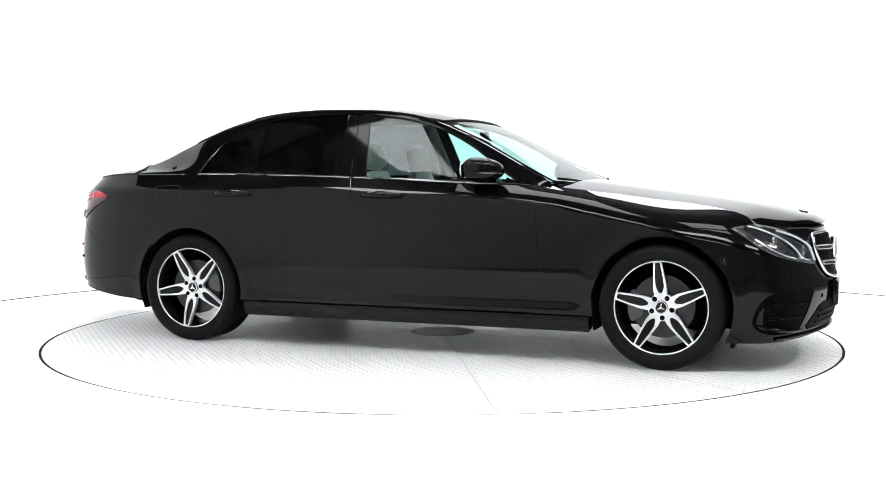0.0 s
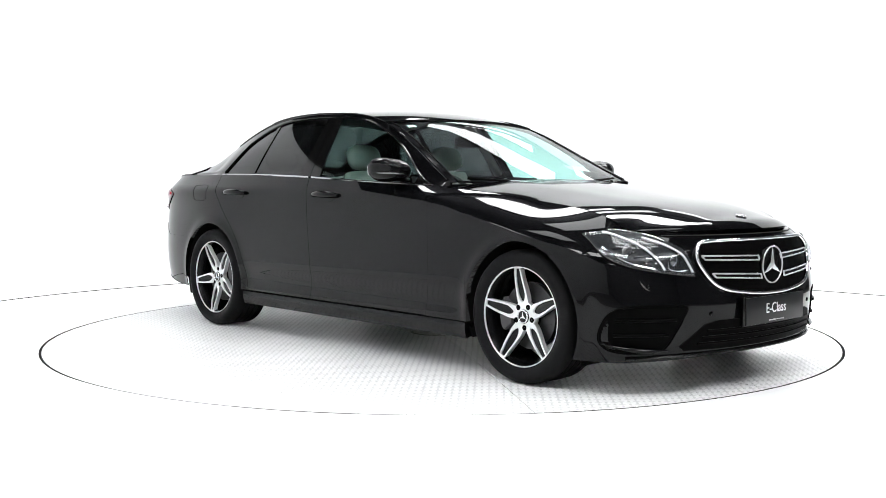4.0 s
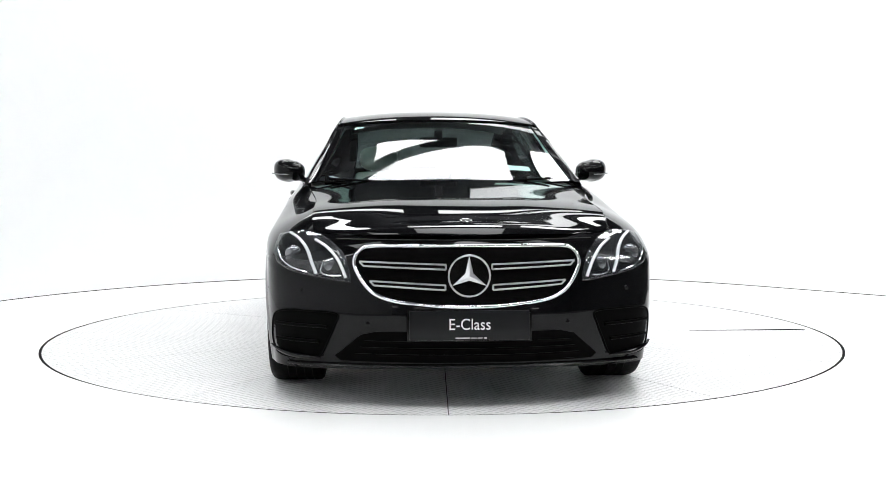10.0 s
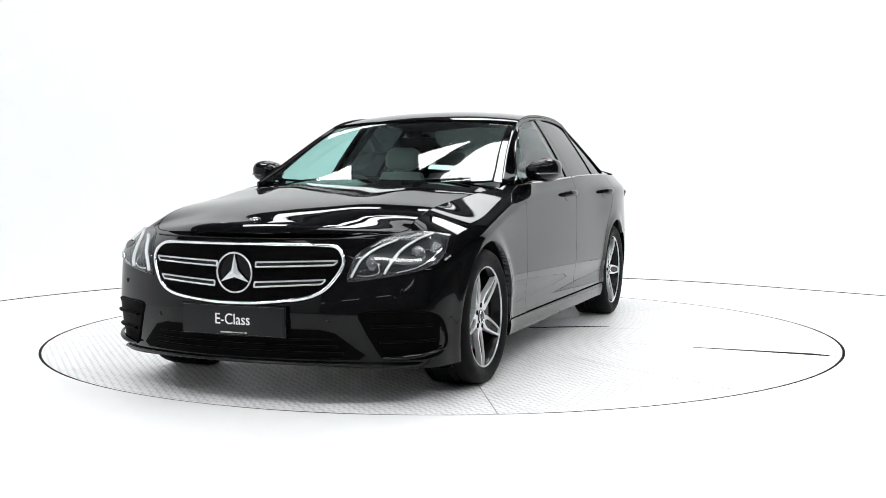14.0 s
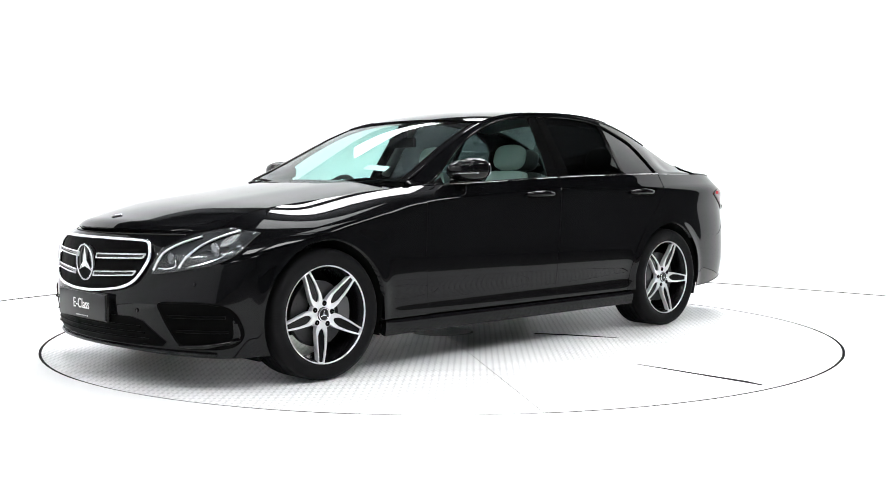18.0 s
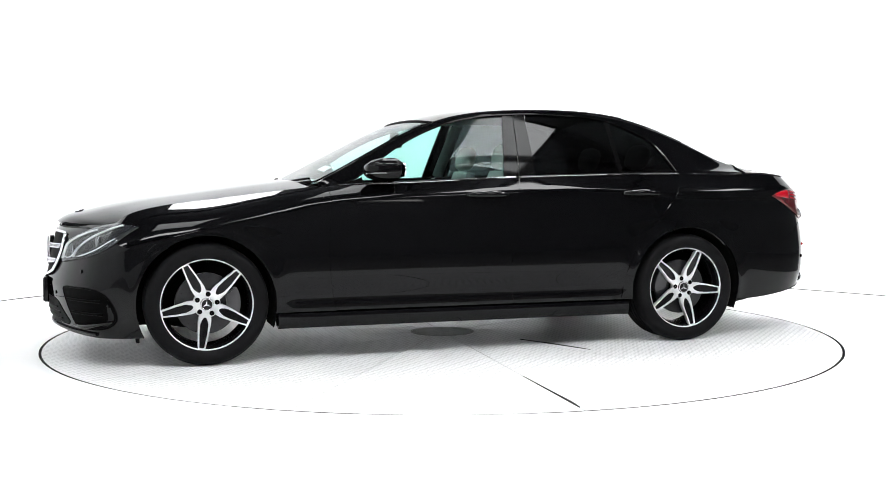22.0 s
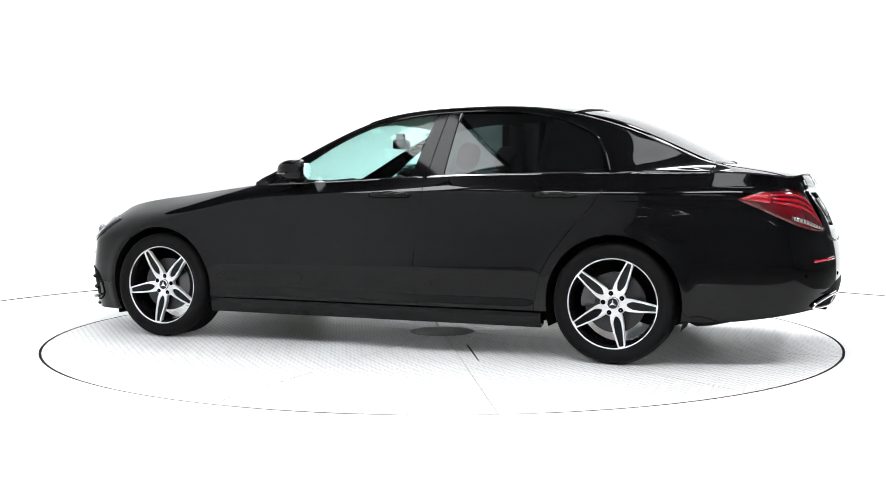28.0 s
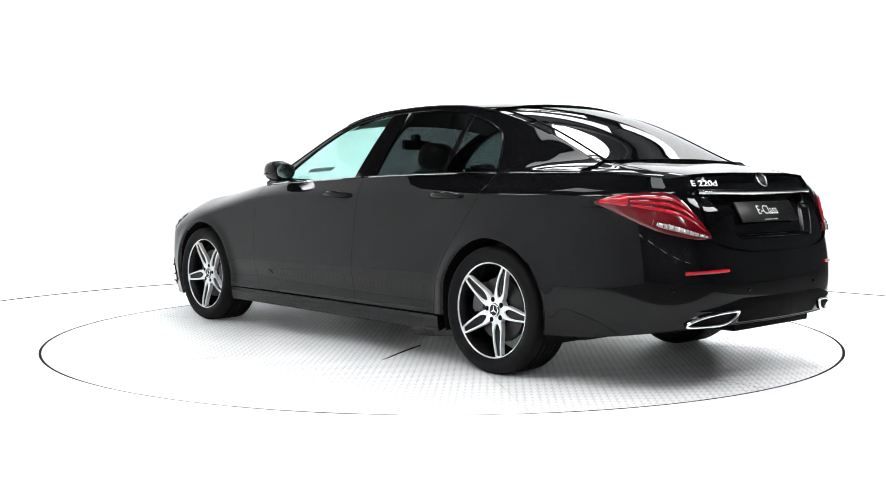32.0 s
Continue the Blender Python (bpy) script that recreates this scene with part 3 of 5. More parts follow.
# upper line of the side glass, as a share of the way from waist to rail
glass_top = spline((0.70, 0.60, 0.45, 0.25, 0.0, -0.4, -0.8, -1.1, -1.28, -1.38, -1.44), (0.02, 0.36, 0.72, 0.885, 0.935, 0.955, 0.945, 0.885, 0.755, 0.49, 0.02))


def build_skin(car):
    # bonnet
    sheet("bonnet", lambda a, b: bonnet(a, -1 + 2 * b), 44, 48, PAINT, car, depth=0.014)
    # roof panel, screens
    sheet("roof", lambda a, b: roof(0.10 - 1.27 * a + (0.06 * (1 - (2 * b - 1) ** 2) * (1 - 2 * a)), -1 + 2 * b), 40, 32, PAINT, car, depth=0.01)
    ws = lambda a, b: roof(0.105 + 0.06 * (1 - (2 * b - 1) ** 2) + (0.965 - 0.13 * (2 * b - 1) ** 2 - 0.105 - 0.06 * (1 - (2 * b - 1) ** 2)) * a, (-1 + 2 * b) * 0.932)
    w = sheet("windscreen", ws, 24, 28, SCREEN, car, depth=0.0, label="clear green-tinted windscreen")
    w.visible_shadow = False
    for side in (1, -1):
        sheet("windscreen_pillar", lambda a, b: roof(0.105 + (0.835 - 0.105) * a, 0.935 + 0.063 * b), 24, 4, PAINT, car, side=side, depth=0.006)
    rw = lambda a, b: roof(-1.175 - 0.05 * (1 - (2 * b - 1) ** 2) - (0.80 - 0.02 * (1 - (2 * b - 1) ** 2)) * a, (-1 + 2 * b) * 0.90)
    w = sheet("rear_window", rw, 20, 28, REAR_GLASS, car, depth=0.0, label="dark tinted rear window")
    w.visible_shadow = False
    for side in (1, -1):
        sheet("rear_pillar", lambda a, b: roof(-1.172 - 0.268 * a, 0.903 + 0.095 * b), 14, 4, PAINT, car, side=side, depth=0.006)
    # black rims of the glass
    for nm, f in (("screen_seal", ws), ("window_seal", rw)):
        bm = bmesh.new()
        for a in (0.0, 1.0)[:2 if nm == "screen_seal" else 1]:
            tube_into(bm, [f(a, k / 24) for k in range(25)], 0.006, seg=6)
        for b in (0.0, 1.0):
            tube_into(bm, [f(k / 20, b) for k in range(21)], 0.005, seg=6)
        part(nm, bm, MATT_BLACK, car)
    # boot deck
    deck_z = spline((-1.30, -1.44, -1.6, -1.75, -1.86, -2.0, -2.09, -2.25, -2.42, -2.50), (1.165, 1.155, 1.145, 1.14, 1.130, 1.108, 1.094, 1.069, 1.044, 1.034))

    def cabin_side(x, y):
        """Height of the cabin's tapering tail over that point."""
        q = max(-2.03 - x, 0.0)
        x0 = max(x, -2.03)
        ry, rz, zc = rail_y(x0), rail_z(x0), top_z(x0)
        if y < ry:
            return zc - (zc - rz) * (y / ry) ** 2.3 - 0.45 * q
        return rz - 0.45 * q - (y - ry) * 0.9 - (y - ry) ** 2 * 1.5

    def blend(a, b, y):
        k = 0.008 + 0.047 * smooth(0.50, 0.64, y)
        h = max(k - abs(a - b), 0.0) / k
        return max(a, b) + h * h * k * 0.25

    def shoulder(x, y):
        ex, ey, ez = edge_at(x)
        zc = deck_z(x)
        return zc - (zc - ez) * min(y / ey, 1.0) ** 4
    for side in (1, -1):
        def tail(a, b):
            x = -1.44 - 0.540 * a
            ex, ey, ez = edge_at(x)
            y0, y1 = ey - 0.004, rail_y(x) * 0.903
            y = y0 + (y1 - y0) * b
            line = [cabin(x, k / 12)[1:] for k in range(13)] + [roof(x, 1 - 0.097 * k / 4)[1:] for k in range(1, 5)]
            za = float(np.interp(-y, [-p[0] for p in line], [p[1] for p in line]))
            zb = blend(cabin_side(x, y), shoulder(x, y), y) - 0.014 * (1 - smooth(0.0, 0.15, b))
            w = smooth(-1.44, -1.68, x)
            return x, y, za + (max(zb, ez) - za) * w
        sheet("rear_pillar", tail, 24, 36, PAINT, car, side=side, depth=0.008)
        bm = bmesh.new()
        tube_into(bm, [(x, y, blend(cabin_side(x, y), shoulder(x, y), y) - 0.0005) for x, y in [(-1.985 - 0.37 * k / 24, 0.56 + 0.035 * k / 24) for k in range(25)]], 0.0022, seg=5)
        for v in bm.verts:
            v.co.y *= side
        part("boot_gap", bm, SEAM, car)

    def deck(a, b):
        v = -1 + 2 * b
        w = abs(v)
        s0, s1 = s_of_x(-1.980), s_rear(0.60)
        ex, ey, ez = edge(s0 + (s1 - s0) * a)
        xl = edge(S_END)[0]
        xc = -1.985 + (xl + 1.985) * a
        zc = deck_z(xc) + (edge(S_END)[2] - deck_z(xl)) * a
        x, y = ex + (xc - ex) * (1 - w ** 2.4), w * (ey - 0.003)
        z = zc - (zc - ez) * w ** 4.0
        z = z + (blend(cabin_side(x, y) - 0.004, z, y) - z) * smooth(-2.2, -2.0, x) * smooth(0.42, 0.56, y)
        return x, math.copysign(y, v), z
    sheet("boot_lid_top", deck, 40, 56, PAINT, car, depth=0.01)

    x_front = lerp((0.27, 0.45, 0.6, 0.91, 1.0), (0.755, 0.785, 0.795, 0.775, 0.79))
    x_mid = spline((0.27, 0.36, 0.5, 0.75, 0.93, 1.05), (-0.322, -0.300, -0.296, -0.325, -0.347, -0.363))
    x_rear = spline((0.27, 0.45, 0.6, 0.75, 0.92, 1.06), (-1.022, -1.055, -1.130, -1.25, -1.39, -1.455))

    def arch(z, ax, sgn):
        q = ARCH_R ** 2 - (z - WHEEL_Z) ** 2
        return ax + sgn * math.sqrt(max(q, 0.0))

    for side in (1, -1):
        # front wing: over the arch and down behind it
        def wing(a, b):
            x = 0.722 + (1.93 - 0.722) * a
            z_low = 0.275
            q = ARCH_R ** 2 - (x - AXLE) ** 2
            if q > 0 and x > AXLE - ARCH_R:
                z_low = max(0.275, WHEEL_Z + math.sqrt(q))
            if x > AXLE + 0.19:
                z_low = max(z_low, 0.66)
            s = s_of_x(x)
            zt = edge_z(s) - 0.001
            z = z_low + (zt - z_low) * b
            s = s_of_x(x + (x_front(z) + 0.003 - 0.722) * (1 - smooth(0.722, 1.02, x)))
            return flank(s, z)
        bm = bmesh.new()
        xs = sorted(set([round(0.722 + (1.93 - 0.722) * k / 70, 4) for k in range(71)] + [round(AXLE - ARCH_R * math.cos(k / 20 * math.pi), 4) for k in range(0, 18)]))

        def wing_at(i, b, xs=xs):
            return wing((xs[i] - 0.722) / (1.93 - 0.722), b)
        rows = [[bm.verts.new((p[0], p[1] * side, p[2])) for p in [wing_at(i, j / 26) for j in range(27)]] for i in range(len(xs))]
        for r0, r1 in zip(rows, rows[1:]):
            for j in range(26):
                q = [r1[j], r0[j], r0[j + 1], r1[j + 1]]
                bm.faces.new(q if side > 0 else q[::-1])
        bmesh.ops.remove_doubles(bm, verts=bm.verts, dist=0.0002)
        skirt(bm, 0.03)
        part("front_wing", bm, PAINT, car)

        # doors
        def door(x0, x1):
            def f(a, b):
                z = 0.278 + 0.72 * b
                for _ in range(3):
                    x = x0(z) + (x1(z) - x0(z)) * a
                    s = s_of_x(x)
                    z = 0.278 + (edge_z(s) - 0.278) * b
                return flank(s, z)
            return f
        fd = sheet("front_door", door(lambda z: x_front(z), lambda z: x_mid(z) + 0.0025), 40, 30, PAINT, car, side=side, depth=0.012)
        rd = sheet("rear_door", door(lambda z: x_mid(z) - 0.0025, lambda z: x_rear(z) + 0.003), 40, 30, PAINT, car, side=side, depth=0.012)

        # rear quarter
        bm = bmesh.new()
        s_stop = s_of_x(-2.10)

        def q_low(a, b):
            z = 0.278 + (WHEEL_Z + ARCH_R - 0.278) * math.sin(b * math.pi / 2)
            x0, x1 = x_rear(z) - 0.003, min(x_rear(z) - 0.02, arch(z, -AXLE, 1))
            return flank(s_of_x(x0 + (x1 - x0) * a), z)

        def q_up(a, b):
            zt = WHEEL_Z + ARCH_R
            z = zt + 0.3 * b
            for _ in range(3):
                s0 = s_of_x(x_rear(z) - 0.003)
                s = s0 + (s_stop - s0) * a
                z = zt + (edge_z(s) - zt) * b
            return flank(s, z)

        def q_back(a, b):
            zt = WHEEL_Z + ARCH_R
            z = 0.60 + (zt - 0.60) * math.sin(b * math.pi / 2)
            s0 = s_of_x(arch(z, -AXLE, -1))
            return flank(s0 + (s_stop - s0) * a, z)

        def q_corner(a, b):
            s = s_stop + (s_rear(0.5505) - s_stop) * a
            return flank(s, bumper_top(s) + (edge_z(s) - bumper_top(s)) * b)
        grid_into(bm, q_low, 6, 24, side)
        grid_into(bm, q_up, 44, 20, side)
        grid_into(bm, q_back, 24, 10, side)
        grid_into(bm, q_corner, 26, 28, side)
        bmesh.ops.remove_doubles(bm, verts=bm.verts, dist=0.0006)
        skirt(bm, 0.02)
        part("rear_wing", bm, PAINT, car)

        # sill
        def sill(a, b):
            x = 1.085 - 2.155 * a
            z = 0.185 + 0.083 * b
            return flank(s_of_x(x), z, 0.005 * math.sin(b * math.pi) + 0.003)
        sheet("sill", sill, 40, 8, PAINT, car, side=side, depth=0.05)

        # pillars and window surround
        def surround(x, u):
            return cabin(x, u)
        bm = bmesh.new()
        xs = [0.83 - 0.13 * k / 5 for k in range(5)] + [0.70 - 2.14 * k / 70 for k in range(71)]

        def low_u(x):
            return glass_top(x) if -1.44 < x < 0.70 else 0.0
        rows = []
        for x in xs:
            u0 = low_u(x)
            rows.append([bm.verts.new((p[0], p[1] * side, p[2])) for p in [cabin(x, u0 + (1 - u0) * j / 8) for j in range(9)]])
        for r0, r1 in zip(rows, rows[1:]):
            for j in range(8):
                q = [r0[j], r1[j], r1[j + 1], r0[j + 1]]
                bm.faces.new(q if side > 0 else q[::-1])
        skirt(bm, 0.012)
        part("window_surround", bm, PAINT, car)

        def pane(x0, x1, lean0=0.0, lean1=0.0):
            def f(a, b):
                u = b
                x = x0 + (x1 - x0) * a + (lean0 * (1 - a) + lean1 * a) * b
                g = glass_top(min(max(x, -1.438), 0.698))
                return cabin(x, 0.012 + (g + 0.01 - 0.012) * b, -0.006)
            return f
        w = sheet("side_window", pane(0.695, -0.268, 0.0, -0.078), 30, 12, SIDE_GLASS, fd, side=side, depth=0.0, label="clear green-tinted front side window")
        w.visible_shadow = False
        w = sheet("side_window", pane(-0.465, -1.03, -0.02, 0.0), 20, 12, PRIVACY, rd, side=side, depth=0.0, label="dark tinted rear side window")
        w.visible_shadow = False
        w = sheet("quarter_window", pane(-1.055, -1.437, 0.0, 0.0), 16, 12, PRIVACY, rd, side=side, depth=0.0, label="dark tinted quarter window")
        w.visible_shadow = False
        sheet("door_pillar", lambda a, b: cabin(-0.263 - 0.098 * a - (0.080 - 0.031 * a) * b, 0.01 + 0.93 * b, 0.002), 4, 12, GLOSS_BLACK, fd, side=side, depth=0.012)
        sheet("door_pillar", lambda a, b: cabin(-0.366 - 0.101 * a - (0.049 - 0.029 * a) * b, 0.01 + 0.93 * b, 0.002), 4, 12, GLOSS_BLACK, rd, side=side, depth=0.012)
        sheet("window_divider", lambda a, b: cabin(-1.028 - 0.03 * a, 0.01 + (glass_top(-1.05) - 0.01) * b, 0.001), 2, 8, GLOSS_BLACK, rd, side=side, depth=0.012)
        # bright waist trim and dark upper trim
        bm = bmesh.new()
        tube_into(bm, [(p[0], p[1] * side, p[2]) for p in [cabin(0.72 - 1.06 * k / 30, 0.012, 0.005) for k in range(31)]], 0.006, seg=6)
        part("waist_trim", bm, DARK_CHROME, fd)
        bm = bmesh.new()
        tube_into(bm, [(p[0], p[1] * side, p[2]) for p in [cabin(-0.37 - 1.075 * k / 30, 0.012, 0.005) for k in range(31)]], 0.006, seg=6)
        part("waist_trim", bm, DARK_CHROME, rd)
        bm = bmesh.new()
        tube_into(bm, [(p[0], p[1] * side, p[2]) for p in [cabin(x, glass_top(x), 0.003) for x in np.linspace(0.69, -1.435, 60)]], 0.006, seg=6)
        part("window_trim", bm, GLOSS_BLACK, car)
        bm = bmesh.new()
        tube_into(bm, [(x, rail_y(x) * side, rail_z(x) - 0.002) for x in np.linspace(0.80, -1.60, 70)], 0.007, seg=8)
        part("roof_moulding", bm, PAINT, car)

    # front bumper, rear bumper and boot face run right across
    def z_low_front(s):
        return 0.185 - 0.02 * smooth(0.2, 0.9, abs(plan_y(s)))

    def bumper_front(a, b):
        side = 1 if a >= 0.5 else -1
        q = abs(2 * a - 1)
        z = 0.165 + 0.6 * b
        for _ in range(4):
            z_end = min(max(z, 0.165), 0.70)
            xe = AXLE + math.sqrt(max(ARCH_R ** 2 - (z_end - WHEEL_Z) ** 2, 0.0))
            s = s_of_x(max(xe, 1.66)) * q
            zl = z_low_front(s)
            zt = edge_z(s) - 0.002
            z = zl + (zt - zl) * b
        x, y, z = flank(s, z, -0.006 if z > 0.655 and s > s_of_x(1.925) else 0.0)
        return x, y * side, z
    sheet("front_bumper", bumper_front, 120, 44, PAINT, car, depth=0.02)

    def bumper_rear(a, b):
        side = 1 if a >= 0.5 else -1
        q = abs(2 * a - 1)
        z = 0.25 + 0.3485 * b
        s_in = s_of_x(-AXLE - math.sqrt(ARCH_R ** 2 - (z - WHEEL_Z) ** 2))
        s = S_END + (s_in - S_END) * q
        z = 0.25 + (bumper_top(s) + 0.005 - 0.25) * b + 0.075 * smooth(0.95, 0.35, q) * (1 - b)
        x, y, z = flank(s, z, -0.003 * smooth(bumper_top(s) - 0.003, bumper_top(s), z))
        return x, y * side, z
    sheet("rear_bumper", bumper_rear, 100, 26, PAINT, car, depth=0.005)

    def boot_face(a, b):
        side = 1 if a >= 0.5 else -1
        s = S_END + (s_rear(0.55) - S_END) * abs(2 * a - 1)
        z = bumper_top(s) + 0.0005 + (edge_z(s) - bumper_top(s) - 0.0005) * b
        x, y, z = flank(s, z)
        half = 0.335 + (z - 0.74) * 0.55
        x += 0.035 * smooth(half + 0.008, half - 0.012, y) * smooth(0.728, 0.75, z) * smooth(0.94, 0.925, z)
        return x, y * side, z
    sheet("boot_lid", boot_face, 120, 70, PAINT, car, depth=0.012)

    # dark tub below the skin, wheel houses, cowl
    bm = bmesh.new()
    for side in (1, -1):
        def liner(a, b):
            x = 2.25 - 4.72 * a
            s = s_of_x(x)
            lo = 0.20 + 0.12 * smooth(-1.8, -2.0, x) + 0.03 * smooth(1.8, 2.0, x)
            z = lo + (edge_z(s) - 0.10 - lo) * b
            p = flank(s, z)
            lim = 0.60 if min(abs(x - AXLE), abs(x + AXLE)) < 0.42 else p[1] - 0.05
            return p[0], min(p[1] - 0.05, lim), z
        grid_into(bm, liner, 120, 6, side)
    def pan(a, b):
        x = 2.2 - 4.65 * a
        y = 0.6 if min(abs(x - AXLE), abs(x + AXLE)) < 0.42 else flank(s_of_x(x), 0.3)[1] - 0.12
        return x, (-1 + 2 * b) * y, 0.215 + 0.10 * smooth(-1.9, -2.4, x)
    grid_into(bm, pan, 60, 2)
    part("underbody", bm, DARK, car, "dark underbody and wheel houses")
    sheet("cowl", lambda a, b: (0.90 + 0.10 * a - 0.13 * (2 * b - 1) ** 2, (-1 + 2 * b) * 0.74, 0.985 - 0.03 * (2 * b - 1) ** 2 - 0.01 * a), 4, 20, MATT_BLACK, car, depth=0.0)
    for ax in (AXLE, -AXLE):
        for side in (1, -1):
            def house(a, b):
                an = math.pi * (-0.12 + 1.24 * a)
                return ax + (ARCH_R + 0.012) * math.cos(an), 0.60 + 0.285 * b, WHEEL_Z + (ARCH_R + 0.012) * math.sin(an)
            sheet("wheel_house", house, 32, 3, DARK, car, side=side, depth=0.0)


def smooth_skin(car):
    """Gives the panels of the lower body the shading of one continuous surface."""
    plan = np.stack([_sx, _sy], 1)
    names = ("front_wing", "front_door", "rear_door", "rear_wing", "front_bumper", "rear_bumper")
    e = 0.004
    for ob in car.children:
        if not ob.name.startswith(names):
            continue
        out = []
        for v in ob.data.vertices:
            x, y, z = v.co
            side = 1 if y >= 0 else -1
            s = float(_ss[int(np.argmin((plan[:, 0] - x) ** 2 + (plan[:, 1] - abs(y)) ** 2))])
            du = np.subtract(flank(s + e, z), flank(s - e, z))
            dz = np.subtract(flank(s, z + e), flank(s, z - e))
            n = np.cross(dz, du)
            n /= np.linalg.norm(n)
            nx, ny = plan_normal(s)
            if n[0] * nx + n[1] * ny < 0:
                n = -n
            out.append((n[0], n[1] * side, n[2]))
        me = ob.data
        if sum(p.normal.dot(Vector(out[p.vertices[0]])) for p in me.polygons) < 0:
            me.flip_normals()
        me.normals_split_custom_set_from_vertices(out)


def build_wheels(car):
    spoke = [(0.045, 0.026), (0.075, 0.034), (0.10, 0.0355), (0.16, 0.0300), (0.246, 0.0195)]
    slot = [(0.072, 0.004), (0.085, 0.014), (0.11, 0.0225), (0.16, 0.0215), (0.2395, 0.0125)]
    dish = spline((0.0, 0.06, 0.12, 0.18, 0.25), (-0.030, -0.030, -0.022, -0.010, -0.004))
    for ax, face, turns in ((AXLE, 0.907, (118.0, 95.0)), (-AXLE, 0.903, (67.0, 117.0))):
        for side, turn in zip((1, -1), turns):
            wheel = new("wheel")
            wheel.parent = car
            wheel["label"] = "black and machined five-spoke alloy wheel with low tyre"
            c = (ax, 0, WHEEL_Z)
            fy = lambda d: side * (face + d)
            # tyre
            bm = bmesh.new()
            prof = [(0.245, -0.002), (0.262, 0.006), (0.285, 0.016), (0.305, 0.016), (0.322, 0.006), (0.331, -0.010), (0.335, -0.030)]
            for k in range(1, 10):
                y = -0.030 - 0.195 * k / 10
                groove = k in (2, 4, 6, 8)
                prof += [(0.335, y - 0.004), (0.328 if groove else 0.335, y - 0.0045), (0.328 if groove else 0.335, y + -0.011), (0.335, y - 0.0115)]
            prof += [(0.334, -0.232), (0.322, -0.244), (0.30, -0.25), (0.26, -0.24)]
            lathe_into(bm, [(r, (face + o)) for r, o in prof], 96, c, side=side)
            bmesh.ops.recalc_face_normals(bm, faces=bm.faces)
            part("tyre", bm, RUBBER, wheel, "black low-profile tyre")
            # rim barrel and polished lip
            bm = bmesh.new()
            lathe_into(bm, [(r, face + o) for r, o in ((0.2435, -0.006), (0.236, -0.02), (0.226, -0.06), (0.222, -0.14), (0.235, -0.22))], 72, c, side=side)
            bmesh.ops.recalc_face_normals(bm, faces=bm.faces)
            part("rim", bm, RIM_BLACK, wheel, "black lacquered rim barrel")
            bm = bmesh.new()
            lathe_into(bm, [(r, face + o) for r, o in ((0.2435, -0.010), (0.2442, -0.001), (0.2465, 0.001), (0.2508, 0.0), (0.2520, -0.008))], 96, c, side=side)
            bmesh.ops.recalc_face_normals(bm, faces=bm.faces)
            part("rim_lip", bm, MACHINED, wheel, "polished rim edge")
            for k in range(5):
                # angles are seen from outside, where the car's nose lies to the left on the left flank
                an = radians(turn + 72 * k)
                dx, dz = math.cos(an) * -side, math.sin(an)
                tx, tz = -math.sin(an) * -side, math.cos(an)

                def place(r, w, d, lift=0.0):
                    return Vector((ax + dx * r + tx * w, fy(dish(r) + lift - d), WHEEL_Z + dz * r + tz * w))
                bm = bmesh.new()
                rim = loop_like(spoke)
                hole = loop_like(slot)
                frame_into(bm, rim, hole, place, 0.028)
                bmesh.ops.recalc_face_normals(bm, faces=bm.faces)
                sp = part("spoke", bm, MACHINED, wheel, "machined bright spoke", sharp=30)
                bm = bmesh.new()
                prism_into(bm, [(r, w * 1.02) for r, w in hole], lambda r, w, d: place(r, w, d, -0.009), 0.015)
                bmesh.ops.recalc_face_normals(bm, faces=bm.faces)
                part("spoke_inset", bm, RIM_BLACK, sp, "black lacquered inset", sharp=30)
                # wheel bolt between the spokes
                ab = radians(turn + 36 + 72 * k)
                bx, bz = ax + math.cos(ab) * -side * 0.056, WHEEL_Z + math.sin(ab) * 0.056
                bm = bmesh.new()
                lathe_into(bm, [(0.0140, face - 0.0320), (0.0135, face - 0.0285), (0.001, face - 0.0285)], 16, (bx, 0, bz), side=side)
                bmesh.ops.recalc_face_normals(bm, faces=bm.faces)
                part("wheel_bolt", bm, MATT_BLACK, wheel)
            # hub
            bm = bmesh.new()
            lathe_into(bm, [(0.001, face - 0.030), (0.070, face - 0.0305), (0.074, face - 0.034), (0.074, face - 0.06)], 48, c, side=side)
            bmesh.ops.recalc_face_normals(bm, faces=bm.faces)
            part("hub", bm, MACHINED, wheel, "bright wheel hub")
            bm = bmesh.new()
            lathe_into(bm, [(0.001, face - 0.022), (0.030, face - 0.0225), (0.034, face - 0.024), (0.036, face - 0.031)], 36, c, side=side)
            bmesh.ops.recalc_face_normals(bm, faces=bm.faces)
            cap = part("hub_cap", bm, PLATE, wheel, "dark hub cap")
            bm = bmesh.new()
            star_into(bm, lambda u, v, d: Vector((ax + u * -side, fy(-0.0215 + d), WHEEL_Z + v)), 0.025, 0.0042, 0.003)
            part("emblem", bm, CHROME, cap)
            bm = bmesh.new()
            ring_into(bm, lambda u, v, d: Vector((ax + u * -side, fy(-0.0225 + d), WHEEL_Z + v)), 0.0315, 0.0042, 40)
            part("emblem_ring", bm, SATIN, cap)
            # brake
            bm = bmesh.new()
            lathe_into(bm, [(0.07, face - 0.09), (0.075, face - 0.075), (0.168, face - 0.075), (0.168, face - 0.105), (0.07, face - 0.105)], 60, c, side=side)
            bmesh.ops.recalc_face_normals(bm, faces=bm.faces)
            disc = part("brake_disc", bm, DISC, wheel, "grey iron brake disc")
            bm = bmesh.new()
            for k in range(30):
                an, rr = k / 30 * math.tau, (0.105, 0.125, 0.145)[k % 3]
